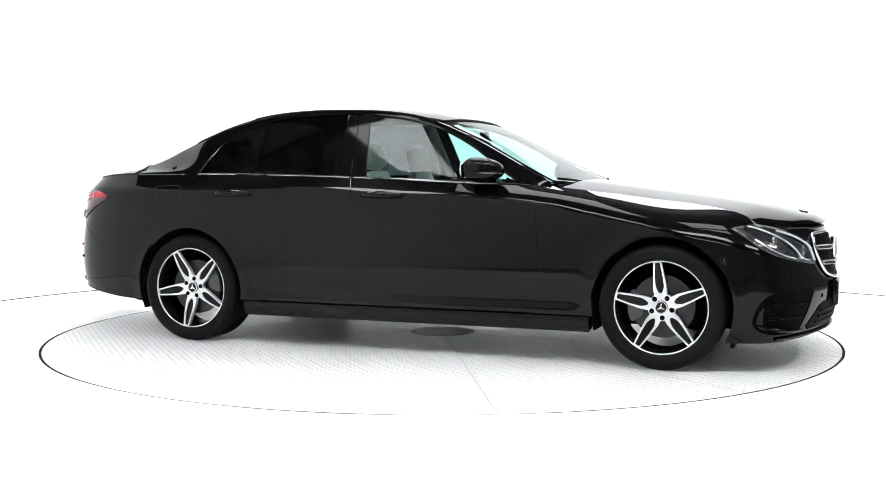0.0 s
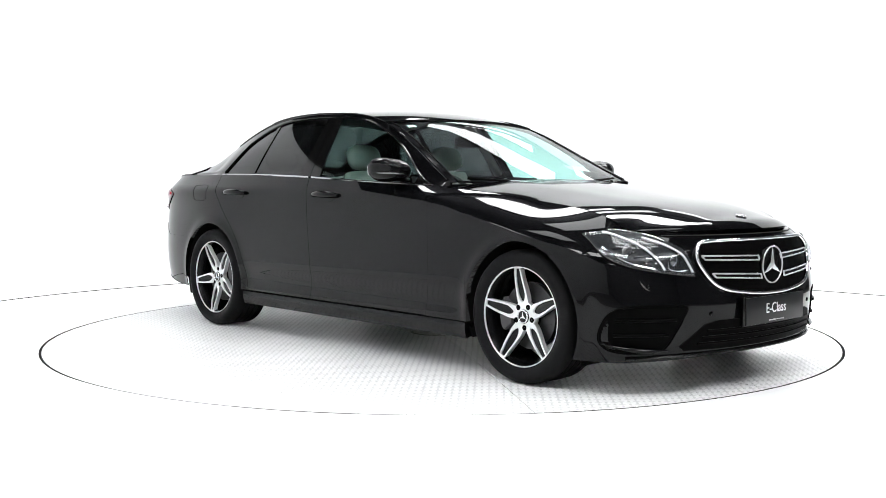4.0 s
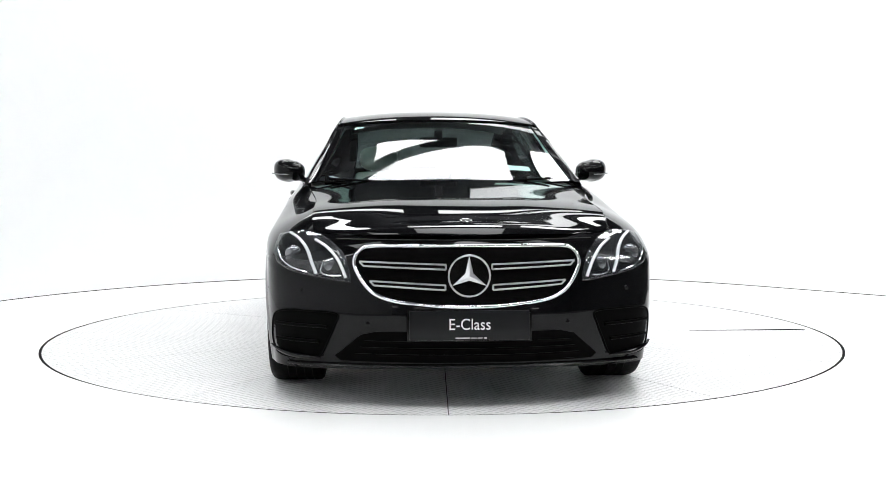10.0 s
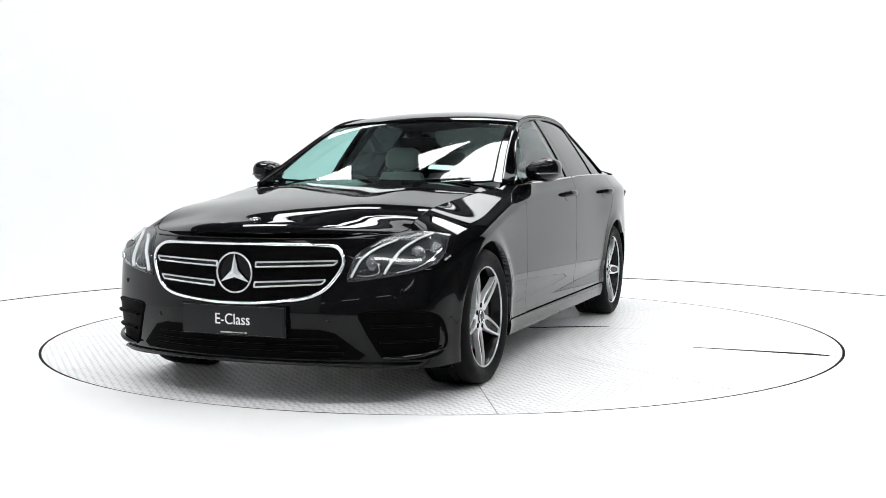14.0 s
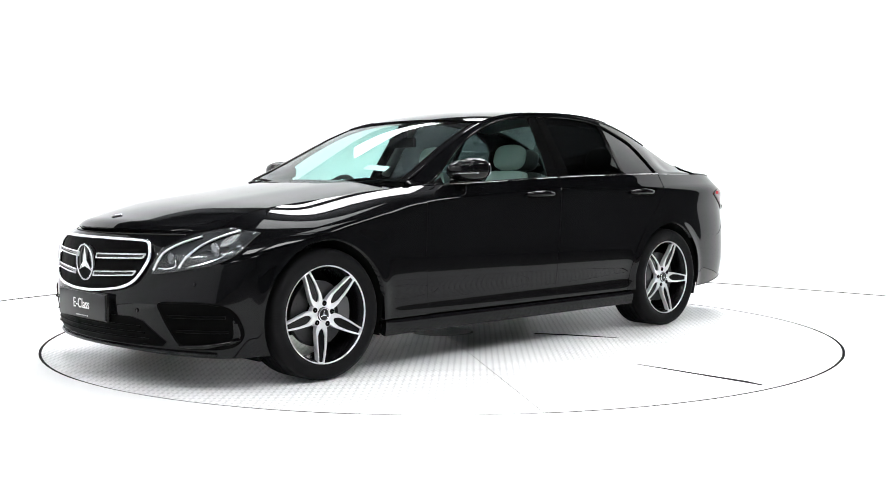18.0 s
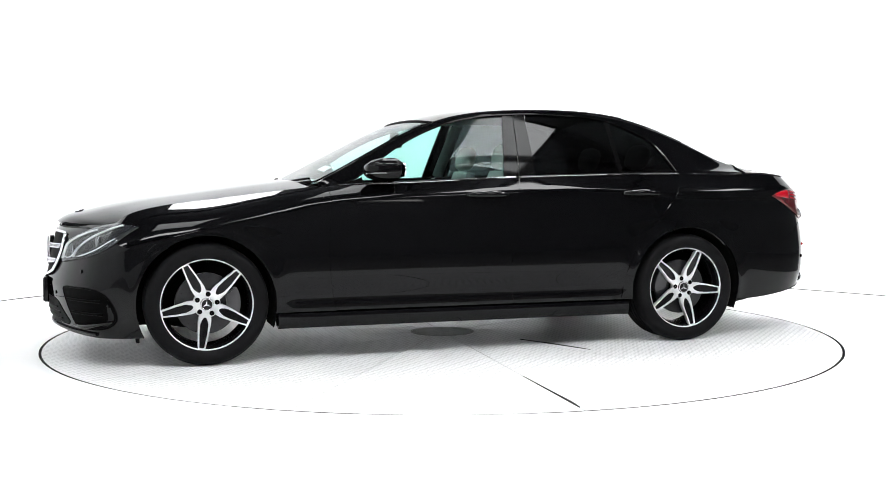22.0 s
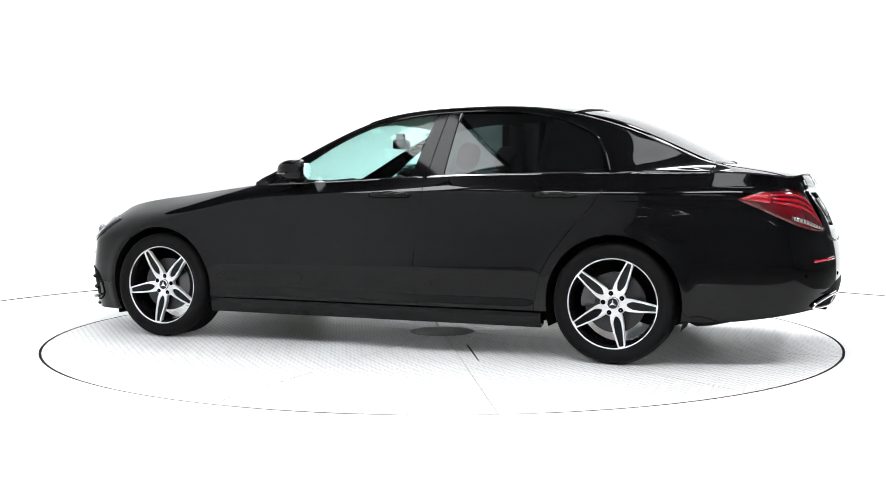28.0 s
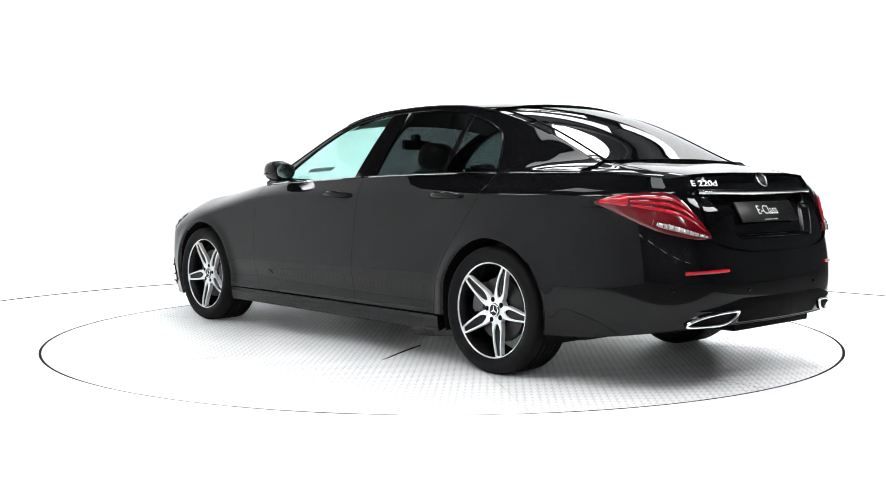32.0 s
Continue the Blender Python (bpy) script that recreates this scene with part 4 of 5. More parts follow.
                lathe_into(bm, [(0.001, face - 0.0742), (0.0035, face - 0.0742)], 8, (ax + rr * math.cos(an), 0, WHEEL_Z + rr * math.sin(an)), side=side)
            bmesh.ops.recalc_face_normals(bm, faces=bm.faces)
            tagged(part("brake_disc_holes", bm, SEAM, disc), kind="stuff")
            bm = bmesh.new()
            ctr = radians(20 if ax < 0 else 180)
            outl = [(0.185 * math.cos(ctr + q), 0.185 * math.sin(ctr + q)) for q in np.linspace(-0.5, 0.5, 9)] + [(0.11 * math.cos(ctr + q), 0.11 * math.sin(ctr + q)) for q in np.linspace(0.42, -0.42, 7)]
            prism_into(bm, outl, lambda u, v, d: Vector((ax + u, fy(-0.052 - d), WHEEL_Z + v)), 0.06)
            bmesh.ops.bevel(bm, geom=bm.edges[:], offset=0.006, segments=2, affect="EDGES")
            bmesh.ops.recalc_face_normals(bm, faces=bm.faces)
            part("brake_caliper", bm, CALIPER, wheel, "grey brake caliper")


def loop_like(half):
    """A closed outline from half widths along a spoke."""
    r = [q[0] for q in half]
    f = lerp(r, [q[1] for q in half])
    rs = np.linspace(r[0], r[-1], 18)
    return [(float(a), f(a)) for a in rs] + [(float(a), -f(a)) for a in rs[::-1]]


def frame_into(bm, rim, hole, place, depth):
    """A plate between two outlines: the spoke's bright edge round its dark inset."""
    n = len(rim)
    o_top = [bm.verts.new(place(r, w, 0.0)) for r, w in rim]
    i_top = [bm.verts.new(place(r, w, 0.0)) for r, w in hole]
    o_low = [bm.verts.new(place(r, w, depth)) for r, w in rim]
    i_low = [bm.verts.new(place(r, w, 0.010)) for r, w in hole]
    for k in range(n):
        j = (k + 1) % n
        bm.faces.new((o_top[k], o_top[j], i_top[j], i_top[k]))
        bm.faces.new((o_top[k], o_low[k], o_low[j], o_top[j]))
        bm.faces.new((i_top[k], i_top[j], i_low[j], i_low[k]))


def ring_into(bm, place, r, thick, seg=48):
    rings = []
    for k in range(seg):
        a = k / seg * math.tau
        ring = []
        for q in range(8):
            b = q / 8 * math.tau
            rr = r + thick * math.cos(b)
            ring.append(bm.verts.new(place(rr * math.cos(a), rr * math.sin(a), thick * 0.8 * math.sin(b))))
        rings.append(ring)
    for k in range(seg):
        a, b = rings[k], rings[(k + 1) % seg]
        for q in range(8):
            bm.faces.new((a[q], a[(q + 1) % 8], b[(q + 1) % 8], b[q]))
    bmesh.ops.recalc_face_normals(bm, faces=bm.faces)


def star_into(bm, place, r, w, h):
    """A plain three-armed shape with ridged arms."""
    mid = bm.verts.new(place(0, 0, h))
    tips, notch = [], []
    for k in range(3):
        a = radians(90 + 120 * k)
        tips.append(bm.verts.new(place(r * math.cos(a), r * math.sin(a), 0.0)))
        b = radians(150 + 120 * k)
        notch.append(bm.verts.new(place(w * 1.6 * math.cos(b), w * 1.6 * math.sin(b), 0.0)))
    for k in range(3):
        bm.faces.new((mid, tips[k], notch[k]))
        bm.faces.new((mid, notch[k], tips[(k + 1) % 3]))
    bmesh.ops.recalc_face_normals(bm, faces=bm.faces)


def along(f, key, goal, lo, hi):
    """Solves f(s)[key] = goal for s between lo and hi (f grows or falls steadily)."""
    rising = f(hi)[key] > f(lo)[key]
    for _ in range(40):
        mid = (lo + hi) / 2
        if (f(mid)[key] < goal) == rising:
            lo = mid
        else:
            hi = mid
    return (lo + hi) / 2


def on_front(y, z, out=0.0):
    """A point of the nose by its y and z."""
    s = along(lambda q: flank(q, z), 1, abs(y), 0.0, s_of_x(1.7))
    p = flank(s, z, out)
    return Vector((p[0], math.copysign(p[1], y) if y else 0.0, z))


def on_rear(y, z, out=0.0):
    s = along(lambda q: flank(q, z), 1, abs(y), S_END, s_of_x(-2.0))
    p = flank(s, z, out)
    return Vector((p[0], math.copysign(p[1], y) if y else 0.0, z))


def on_side(x, z, out=0.0, side=1):
    p = flank(s_of_x(x), z, out)
    return Vector((p[0], p[1] * side, z))


def fill_into(bm, ring, center, f, rings=6):
    """Fills a closed outline of 2D points by rings round its centre; f(u, v) puts a point."""
    last = [bm.verts.new(f(u, v)) for u, v in ring]
    n = len(ring)
    for k in range(1, rings):
        t = 1 - k / rings
        row = [bm.verts.new(f(center[0] + (u - center[0]) * t, center[1] + (v - center[1]) * t)) for u, v in ring]
        for q in range(n):
            bm.faces.new((last[q], last[(q + 1) % n], row[(q + 1) % n], row[q]))
        last = row
    bm.faces.new(last)


def front_panel(name, ring, center, mat, parent, out, depth, label=""):
    bm = bmesh.new()
    fill_into(bm, ring, center, lambda u, v: on_front(u, v, out))
    bmesh.ops.recalc_face_normals(bm, faces=bm.faces)
    if sum(f.normal.x for f in bm.faces) < 0:
        bmesh.ops.reverse_faces(bm, faces=bm.faces)
    skirt(bm, depth)
    return part(name, bm, mat, parent, label)


def build_front(car):
    # grille: chrome frame, dark panel, four louvres, ring and star
    half = [(0.0, 0.724), (0.20, 0.7235), (0.40, 0.721), (0.466, 0.705), (0.494, 0.655), (0.476, 0.598), (0.425, 0.530), (0.355, 0.495), (0.26, 0.478), (0.13, 0.466), (0.0, 0.463)]
    ctrl = half + [(-y, z) for y, z in half[-2:0:-1]]
    ring = loop_points(ctrl, 4)
    grille = new("grille")
    grille.parent = car
    grille["label"] = "dark grille with chrome frame and four chrome louvres"
    front_panel("grille_panel", ring, (0, 0.6), MATT_BLACK, grille, 0.004, 0.01, "black grille mesh")
    bm = bmesh.new()
    tube_into(bm, [on_front(y, z, 0.012) for y, z in ring], 0.0092, closed=True, seg=10, up=(1, 0, 0))
    part("grille_frame", bm, CHROME, grille, "chrome grille frame")
    for side in (1, -1):
        for y0, z0, y1, z1 in ((0.100, 0.634, 0.462, 0.645), (0.103, 0.546, 0.418, 0.562)):
            pts = [(y0, z0 - 0.011), (y1 - 0.01, z1 - 0.009), (y1 + 0.008, z1 + 0.010), (y0, z0 + 0.010)]
            line = []
            for k in range(4):
                a, b = pts[k], pts[(k + 1) % 4]
                line += [(a[0] + (b[0] - a[0]) * q / 8, a[1] + (b[1] - a[1]) * q / 8) for q in range(8)]
            bm = bmesh.new()
            tube_into(bm, [on_front(y * side, z, 0.016) for y, z in line], 0.0042, closed=True, seg=6, up=(1, 0, 0))
            lv = part("louvre", bm, BRIGHT, grille, "chrome-edged louvre")
            bm = bmesh.new()
            prism_into(bm, line, lambda u, v, d: on_front(u * side, v, 0.014 - d), 0.01)
            bmesh.ops.recalc_face_normals(bm, faces=bm.faces)
            part("louvre_blade", bm, GLOSS_BLACK, lv)
    zc = 0.596
    bx = on_front(0, zc, 0.022).x
    bm = bmesh.new()
    ring_into(bm, lambda u, v, d: Vector((bx + d, u, zc + v)), 0.0895, 0.0042, 64)
    part("emblem_ring", bm, BRIGHT, grille, "chrome ring of the emblem")
    bm = bmesh.new()
    star_into(bm, lambda u, v, d: Vector((bx - 0.002 + d, u, zc + v)), 0.087, 0.0125, 0.012)
    part("emblem", bm, BRIGHT, grille, "chrome three-armed emblem")
    bm = bmesh.new()
    lathe_into(bm, [(0.001, bx - 0.012), (0.088, bx - 0.012), (0.09, bx - 0.03)], 48, (0, 0, zc), axis="x")
    bmesh.ops.recalc_face_normals(bm, faces=bm.faces)
    part("emblem_backing", bm, GLOSS_BLACK, grille)
    # gap between bonnet and grille
    bm = bmesh.new()
    tube_into(bm, [on_front(-0.58 + 1.16 * k / 40, 0.748, 0.0025) for k in range(41)], 0.003, seg=6)
    part("bonnet_gap", bm, SEAM, car)

    # badge on the bonnet
    p = Vector(bonnet(0.905, 0.0))
    q = Vector(bonnet(0.885, 0.0))
    tilt = math.atan2(q.z - p.z, p.x - q.x)
    put = Matrix.Translation(p + Vector((0, 0, 0.003))) @ Matrix.Rotation(tilt, 4, "Y")
    bm = bmesh.new()
    lathe_into(bm, [(0.001, 0.003), (0.022, 0.003), (0.0275, 0.0005), (0.028, -0.006)], 32, axis="z")
    bm.transform(put)
    badge = part("badge", bm, PLATE, car, "small round bonnet badge")
    bm = bmesh.new()
    ring_into(bm, lambda u, v, d: put @ Vector((-v, u, 0.003 + d)), 0.0245, 0.0022, 32)
    part("badge_ring", bm, SATIN, badge)
    bm = bmesh.new()
    star_into(bm, lambda u, v, d: put @ Vector((-v, u, 0.0035 + d)), 0.018, 0.0025, 0.002)
    part("badge_emblem", bm, SATIN, badge)

    # number plate with words
    px = on_front(0.0, 0.40, 0.014).x
    box("plate_holder", px - 0.03, px - 0.006, -0.272, 0.272, 0.312, 0.456, GLOSS_BLACK, car, 0.006)
    plate = box("number_plate", px - 0.008, px, -0.262, 0.262, 0.318, 0.448, PLATE, car, 0.003, "charcoal show plate with white words")
    face = Matrix.Translation((px + 0.0012, 0, 0.386)) @ Matrix.Rotation(radians(90), 4, "Z") @ Matrix.Rotation(radians(90), 4, "X")
    lettering("plate_words", "E-Class", 0.070, WHITE_INK, plate, face, 0.0008, stretch=0.90)
    for y0, y1, h in ((-0.062, 0.0, 0.009), (0.006, 0.030, 0.006), (0.034, 0.056, 0.006), (0.063, 0.074, 0.010)):
        box("plate_small_line", px - 0.001, px + 0.001, y0, y1, 0.3285 - h / 3, 0.3285 + h / 3, SMALL_INK, plate)

    # lower intake and corner vents
    low = [(-0.47, 0.335), (-0.40, 0.352), (0.40, 0.352), (0.47, 0.335), (0.585, 0.235), (0.56, 0.214), (-0.56, 0.214), (-0.585, 0.235)]
    line = []
    for k in range(len(low)):
        a, b = low[k], low[(k + 1) % len(low)]
        line += [(a[0] + (b[0] - a[0]) * q / 8, a[1] + (b[1] - a[1]) * q / 8) for q in range(8)]
    front_panel("lower_intake", line, (0, 0.28), MATT_BLACK, car, 0.004, 0.008, "dark lower air intake")
    for z in (0.245, 0.275, 0.305):
        bm = bmesh.new()
        w = 0.50 - (z - 0.24) * 0.7
        tube_into(bm, [on_front(-w + 2 * w * k / 30, z, 0.006) for k in range(31)], 0.006, seg=6)
        part("intake_bar", bm, MATT_BLACK, car)
    bm = bmesh.new()
    tube_into(bm, [on_front(-0.80 + 1.6 * k / 60, 0.196 - 0.012 * (abs(-0.80 + 1.6 * k / 60) / 0.8) ** 2, 0.004) for k in range(61)], 0.012, seg=8, flat=0.7)
    part("front_lip", bm, RIM_BLACK, car, "gloss black front lip")
    for side in (1, -1):
        ctrl = [(0.575, 0.425), (0.70, 0.432), (0.80, 0.430), (0.862, 0.405), (0.880, 0.33), (0.872, 0.25), (0.83, 0.215), (0.72, 0.212), (0.655, 0.225), (0.615, 0.30), (0.585, 0.37)]
        ring = [(u * side, v) for u, v in loop_points(ctrl, 5)]
        v = front_panel("corner_vent", ring, (0.74 * side, 0.32), MATT_BLACK, car, 0.001, 0.006, "dark corner air vent")
        bm = bmesh.new()
        tube_into(bm, [on_front(y * side, z, 0.001) for y, z in loop_points(ctrl, 5)], 0.005, closed=True, seg=6, up=(1, 0, 0))
        part("vent_frame", bm, MATT_BLACK, v)
        for z, y0, y1 in ((0.365, 0.62, 0.85), (0.295, 0.65, 0.85)):
            bm = bmesh.new()
            tube_into(bm, [on_front((y0 + (y1 - y0) * k / 14) * side, z, 0.006) for k in range(15)], 0.010, seg=8, flat=0.7)
            part("vent_blade", bm, MATT_BLACK, v)
        bm = bmesh.new()
        tube_into(bm, [on_front((0.645 + 0.225 * k / 16) * side, 0.222 + 0.034 * (k / 16) ** 3, 0.016) for k in range(17)], lambda t: 0.004 + 0.013 * math.sin(math.pi * min(max(t, 0.02), 0.98)), seg=10, flat=0.8)
        part("vent_splitter", bm, PAINT, v, "gloss black splitter along the vent's foot")

    # headlamps
    names = [s_front(0.522), s_front(0.542), s_front(0.59), s_front(0.67), s_front(0.755), s_of_x(2.05), s_of_x(1.96), s_of_x(1.875), s_of_x(1.825)]
    z_hi = spline(names, (0.590, 0.648, 0.704, 0.744, 0.766, 0.776, 0.778, 0.768, 0.760))
    z_lo = spline(names, (0.566, 0.566, 0.571, 0.583, 0.598, 0.622, 0.670, 0.732, 0.759))
    for side in (1, -1):
        lamp = new("headlamp")
        lamp.parent = car
        lamp["label"] = "clear headlamp with two white light guides"

        def lens(out):
            def f(a, b):
                s = names[0] + (names[-1] - names[0]) * a
                z = z_lo(s) + (z_hi(s) - z_lo(s)) * b
                return flank(s, z, out * (0.35 + 0.65 * (math.sin(math.pi * a) * math.sin(math.pi * b)) ** 0.3))
            return f
        sheet("lamp_housing", lens(0.005), 40, 14, LAMP_DARK, lamp, side=side, depth=0.006, label="dark lamp housing")
        c = sheet("lamp_cover", lens(0.024), 40, 14, LAMP_COVER, lamp, side=side, depth=0.0, label="clear lamp cover")
        c.visible_shadow = False
        guides = (((0.782, 0.768), (0.742, 0.744), (0.704, 0.700), (0.679, 0.641), (0.661, 0.597)), ((0.667, 0.742), (0.614, 0.712), (0.568, 0.666), (0.543, 0.615), (0.530, 0.583)))
        for ctrl in guides:
            bm = bmesh.new()
            tube_into(bm, [on_front(y * side, z, 0.015) for y, z in loop_points(ctrl, 6, False)], 0.008, seg=8, flat=0.7)
            part("light_guide", bm, DRL, lamp, "white curved light guide")
        thin = ((0.842, 0.70), (0.822, 0.655), (0.775, 0.622), (0.705, 0.602))
        bm = bmesh.new()
        tube_into(bm, [on_front(y * side, z, 0.012) for y, z in loop_points(thin, 6, False)], 0.003, seg=6)
        part("lens_edge", bm, CHROME, lamp)
        thin = ((0.632, 0.645), (0.640, 0.605), (0.600, 0.590), (0.555, 0.592))
        bm = bmesh.new()
        tube_into(bm, [on_front(y * side, z, 0.012) for y, z in loop_points(thin, 6, False)], 0.003, seg=6)
        part("lens_edge", bm, CHROME, lamp)
        for y, z, r in ((0.775, 0.675, 0.040), (0.605, 0.637, 0.030)):
            c = on_front(y * side, z, 0.0)
            bm = bmesh.new()
            bmesh.ops.create_uvsphere(bm, u_segments=24, v_segments=12, radius=r)
            for v in bm.verts:
                v.co = Vector((v.co.x * 0.42, v.co.y, v.co.z)) + c
            part("projector_lens", bm, LAMP_GREY, lamp, "grey projector lens")
        # bright fins of the reflector
        for k in range(4):
            bm = bmesh.new()
            tube_into(bm, [on_front((0.70 + 0.02 * k) * side, 0.64 + 0.02 * k, 0.010), on_front((0.74 + 0.025 * k) * side, 0.635 + 0.02 * k, 0.012)], 0.004, seg=6)
            part("reflector_fin", bm, LAMP_DARK, lamp)
        # body-colour lid under the lamp
        bm = bmesh.new()
        tube_into(bm, [flank(q, z_lo(q) - 0.002, 0.003) for q in np.linspace(names[0], names[-1], 40)], 0.0025, seg=6)
        for v in bm.verts:
            v.co.y *= side
        part("lamp_seal", bm, SEAM, lamp)
        # washer lid and sensor spots on the bumper
        for y, z in ((0.735, 0.52), (0.44, 0.385)):
            c = on_front(y * side, z, 0.0015)
            bm = bmesh.new()
            bmesh.ops.create_uvsphere(bm, u_segments=12, v_segments=6, radius=0.011)
            for v in bm.verts:
                v.co = Vector((v.co.x * 0.3, v.co.y, v.co.z)) + c
            part("parking_sensor", bm, GLOSS_BLACK, car)


def build_rear(car):
    # tail lamps
    st = [s_of_x(-2.12), s_of_x(-2.20), s_of_x(-2.30), s_of_x(-2.40), s_rear(0.665), s_rear(0.61), s_rear(0.555), s_rear(0.525)]
    z_hi = spline(st, (0.908, 0.934, 0.948, 0.953, 0.922, 0.868, 0.795, 0.752))
    z_lo = spline(st, (0.902, 0.868, 0.822, 0.776, 0.745, 0.735, 0.735, 0.738))
    for side in (1, -1):
        lamp = new("tail_lamp")
        lamp.parent = car
        lamp["label"] = "red tail lamp with clear reversing strip"

        def lens(out, b0=0.0, b1=1.0, a0=0.0, a1=1.0):
            def f(a, b):
                s = st[0] + (st[-1] - st[0]) * (a0 + (a1 - a0) * a)
                t = b0 + (b1 - b0) * b
                z = z_lo(s) + (z_hi(s) - z_lo(s)) * t
                return flank(s, z, out * (0.4 + 0.6 * (max(math.sin(math.pi * a), 0.0) * max(math.sin(math.pi * b), 0.0)) ** 0.35))
            return f
        sheet("lamp_lens", lens(0.014), 40, 16, RED_DARK, lamp, side=side, depth=0.012, label="deep red lens")
        for k, (b0, b1) in enumerate(((0.50, 0.62), (0.65, 0.77), (0.80, 0.90))):
            sheet("light_bar", lens(0.020, b0, b1, 0.28, 0.95 - 0.05 * k), 26, 4, RED, lamp, side=side, depth=0.01, label="bright red light bar")
        sheet("light_bar", lens(0.019, 0.40, 0.97, 0.04, 0.30), 14, 6, RED, lamp, side=side, depth=0.01, label="bright red light bar")
        sheet("reverse_strip", lens(0.021, 0.10, 0.25, 0.50, 0.96), 20, 4, WHITE_LENS, lamp, side=side, depth=0.008, label="clear reversing strip")
        for k in range(12):
            a = 0.48 + 0.46 * k / 11
            sq = st[0] + (st[-1] - st[0]) * a
            bm = bmesh.new()
            zz = z_lo(sq) + (z_hi(sq) - z_lo(sq)) * 0.11
            z2 = z_lo(sq) + (z_hi(sq) - z_lo(sq)) * 0.24
            tube_into(bm, [Vector(flank(sq, zz, 0.0225)) * 1.0, Vector(flank(sq + 0.006, z2, 0.0225))], 0.0022, seg=5)
            for v in bm.verts:
                v.co.y *= side
            part("strip_rib", bm, LAMP_GREY, lamp)
        # reflector and exhaust trim in the bumper
        bm = bmesh.new()
        tube_into(bm, [on_rear((0.445 + 0.215 * k / 12) * side, 0.587 - 0.010 * k / 12, 0.003) for k in range(13)], 0.0085, seg=8, flat=1.0)
        part("reflector", bm, RED, car, "red bumper reflector strip")
        ctrl = [(0.635, 0.330), (0.60, 0.362), (0.52, 0.384), (0.43, 0.392), (0.375, 0.390), (0.40, 0.360), (0.455, 0.333), (0.54, 0.328)]
        ring = [(u * side, v) for u, v in loop_points(ctrl, 5)]
        ex = new("exhaust_trim")
        ex.parent = car
        ex["label"] = "chrome exhaust trim"
        bm = bmesh.new()
        tube_into(bm, [on_rear(u, v, 0.010) for u, v in ring], 0.008, closed=True, seg=8, up=(1, 0, 0))
        part("trim_ring", bm, CHROME, ex)
        bm = bmesh.new()
        fill_into(bm, ring, (0.50 * side, 0.36), lambda u, v: on_rear(u, v, 0.004), 3)
        bmesh.ops.recalc_face_normals(bm, faces=bm.faces)
        part("tail_pipe", bm, DARK, ex, "dark exhaust mouth")
        for y, z in ((0.70, 0.50), (0.30, 0.49)):
            c = on_rear(y * side, z, 0.0015)
            bm = bmesh.new()
            bmesh.ops.create_uvsphere(bm, u_segments=12, v_segments=6, radius=0.011)
            for v in bm.verts:
                v.co = Vector((v.co.x * 0.3, v.co.y, v.co.z)) + c
            part("parking_sensor", bm, GLOSS_BLACK, car)
    # diffuser
    low = [(-0.60, 0.40), (-0.35, 0.452), (0.35, 0.452), (0.60, 0.40), (0.36, 0.386), (0.34, 0.335), (-0.34, 0.335), (-0.36, 0.386)]
    line = []
    for k in range(len(low)):
        a, b = low[k], low[(k + 1) % len(low)]
        line += [(a[0] + (b[0] - a[0]) * q / 8, a[1] + (b[1] - a[1]) * q / 8) for q in range(8)]
    bm = bmesh.new()
    fill_into(bm, line, (0, 0.405), lambda u, v: on_rear(u, v, 0.004))
    bmesh.ops.recalc_face_normals(bm, faces=bm.faces)
    if sum(f.normal.x for f in bm.faces) > 0:
        bmesh.ops.reverse_faces(bm, faces=bm.faces)
    skirt(bm, 0.008)
    part("diffuser", bm, MATT_BLACK, car, "matt black rear diffuser")
    bm = bmesh.new()
    box_into(bm, -2.56, -2.30, -0.34, 0.34, 0.285, 0.335, 0.01)
    part("diffuser_foot", bm, MATT_BLACK, car)
    # chrome handle strip
    def strip(a, b):
        y = -0.500 + 1.0 * a
        z = 0.937 + 0.026 * b + 0.004 * abs(2 * a - 1) ** 2
        p = on_rear(y, z, 0.012 + 0.010 * math.sin(math.pi * b))
        return p.x, p.y, p.z
    bm = bmesh.new()
    grid_into(bm, strip, 40, 6)
    bm.normal_update()
    if sum(f.normal.x for f in bm.faces) > 0:
        bmesh.ops.reverse_faces(bm, faces=bm.faces)
    skirt(bm, 0.02)
    part("boot_strip", bm, CHROME, car, "chrome strip across the boot lid")
    # plate
    p0, p1 = on_rear(0.0, 0.80, -0.022), on_rear(0.0, 0.905, -0.022)
    lean = math.atan2(p1.x - p0.x, p1.z - p0.z)
    base = Matrix.Translation((p0 + p1) / 2) @ Matrix.Rotation(lean, 4, "Y")
    plate = box("number_plate", -0.006, 0.004, -0.255, 0.255, -0.056, 0.056, PLATE, car, 0.003, "charcoal show plate with white words", m=base)
    face = base @ Matrix.Translation((-0.0075, 0, 0.004)) @ Matrix.Rotation(radians(-90), 4, "Z") @ Matrix.Rotation(radians(90), 4, "X")
    lettering("plate_words", "E-Class", 0.070, WHITE_INK, plate, face, 0.0008, stretch=0.90)
    for y0, y1, h in ((-0.062, 0.0, 0.008), (0.006, 0.030, 0.005), (0.034, 0.056, 0.005)):
        box("plate_small_line", -0.0075, -0.005, -y1, -y0, -0.047 - h / 3, -0.047 + h / 3, SMALL_INK, plate, m=base)
    # emblem and lettering on the lid
    c = on_rear(0.0, 1.03, 0.004)
    d = on_rear(0.0, 1.0, 0.004)
    tilt = math.atan2(c.x - d.x, c.z - d.z)
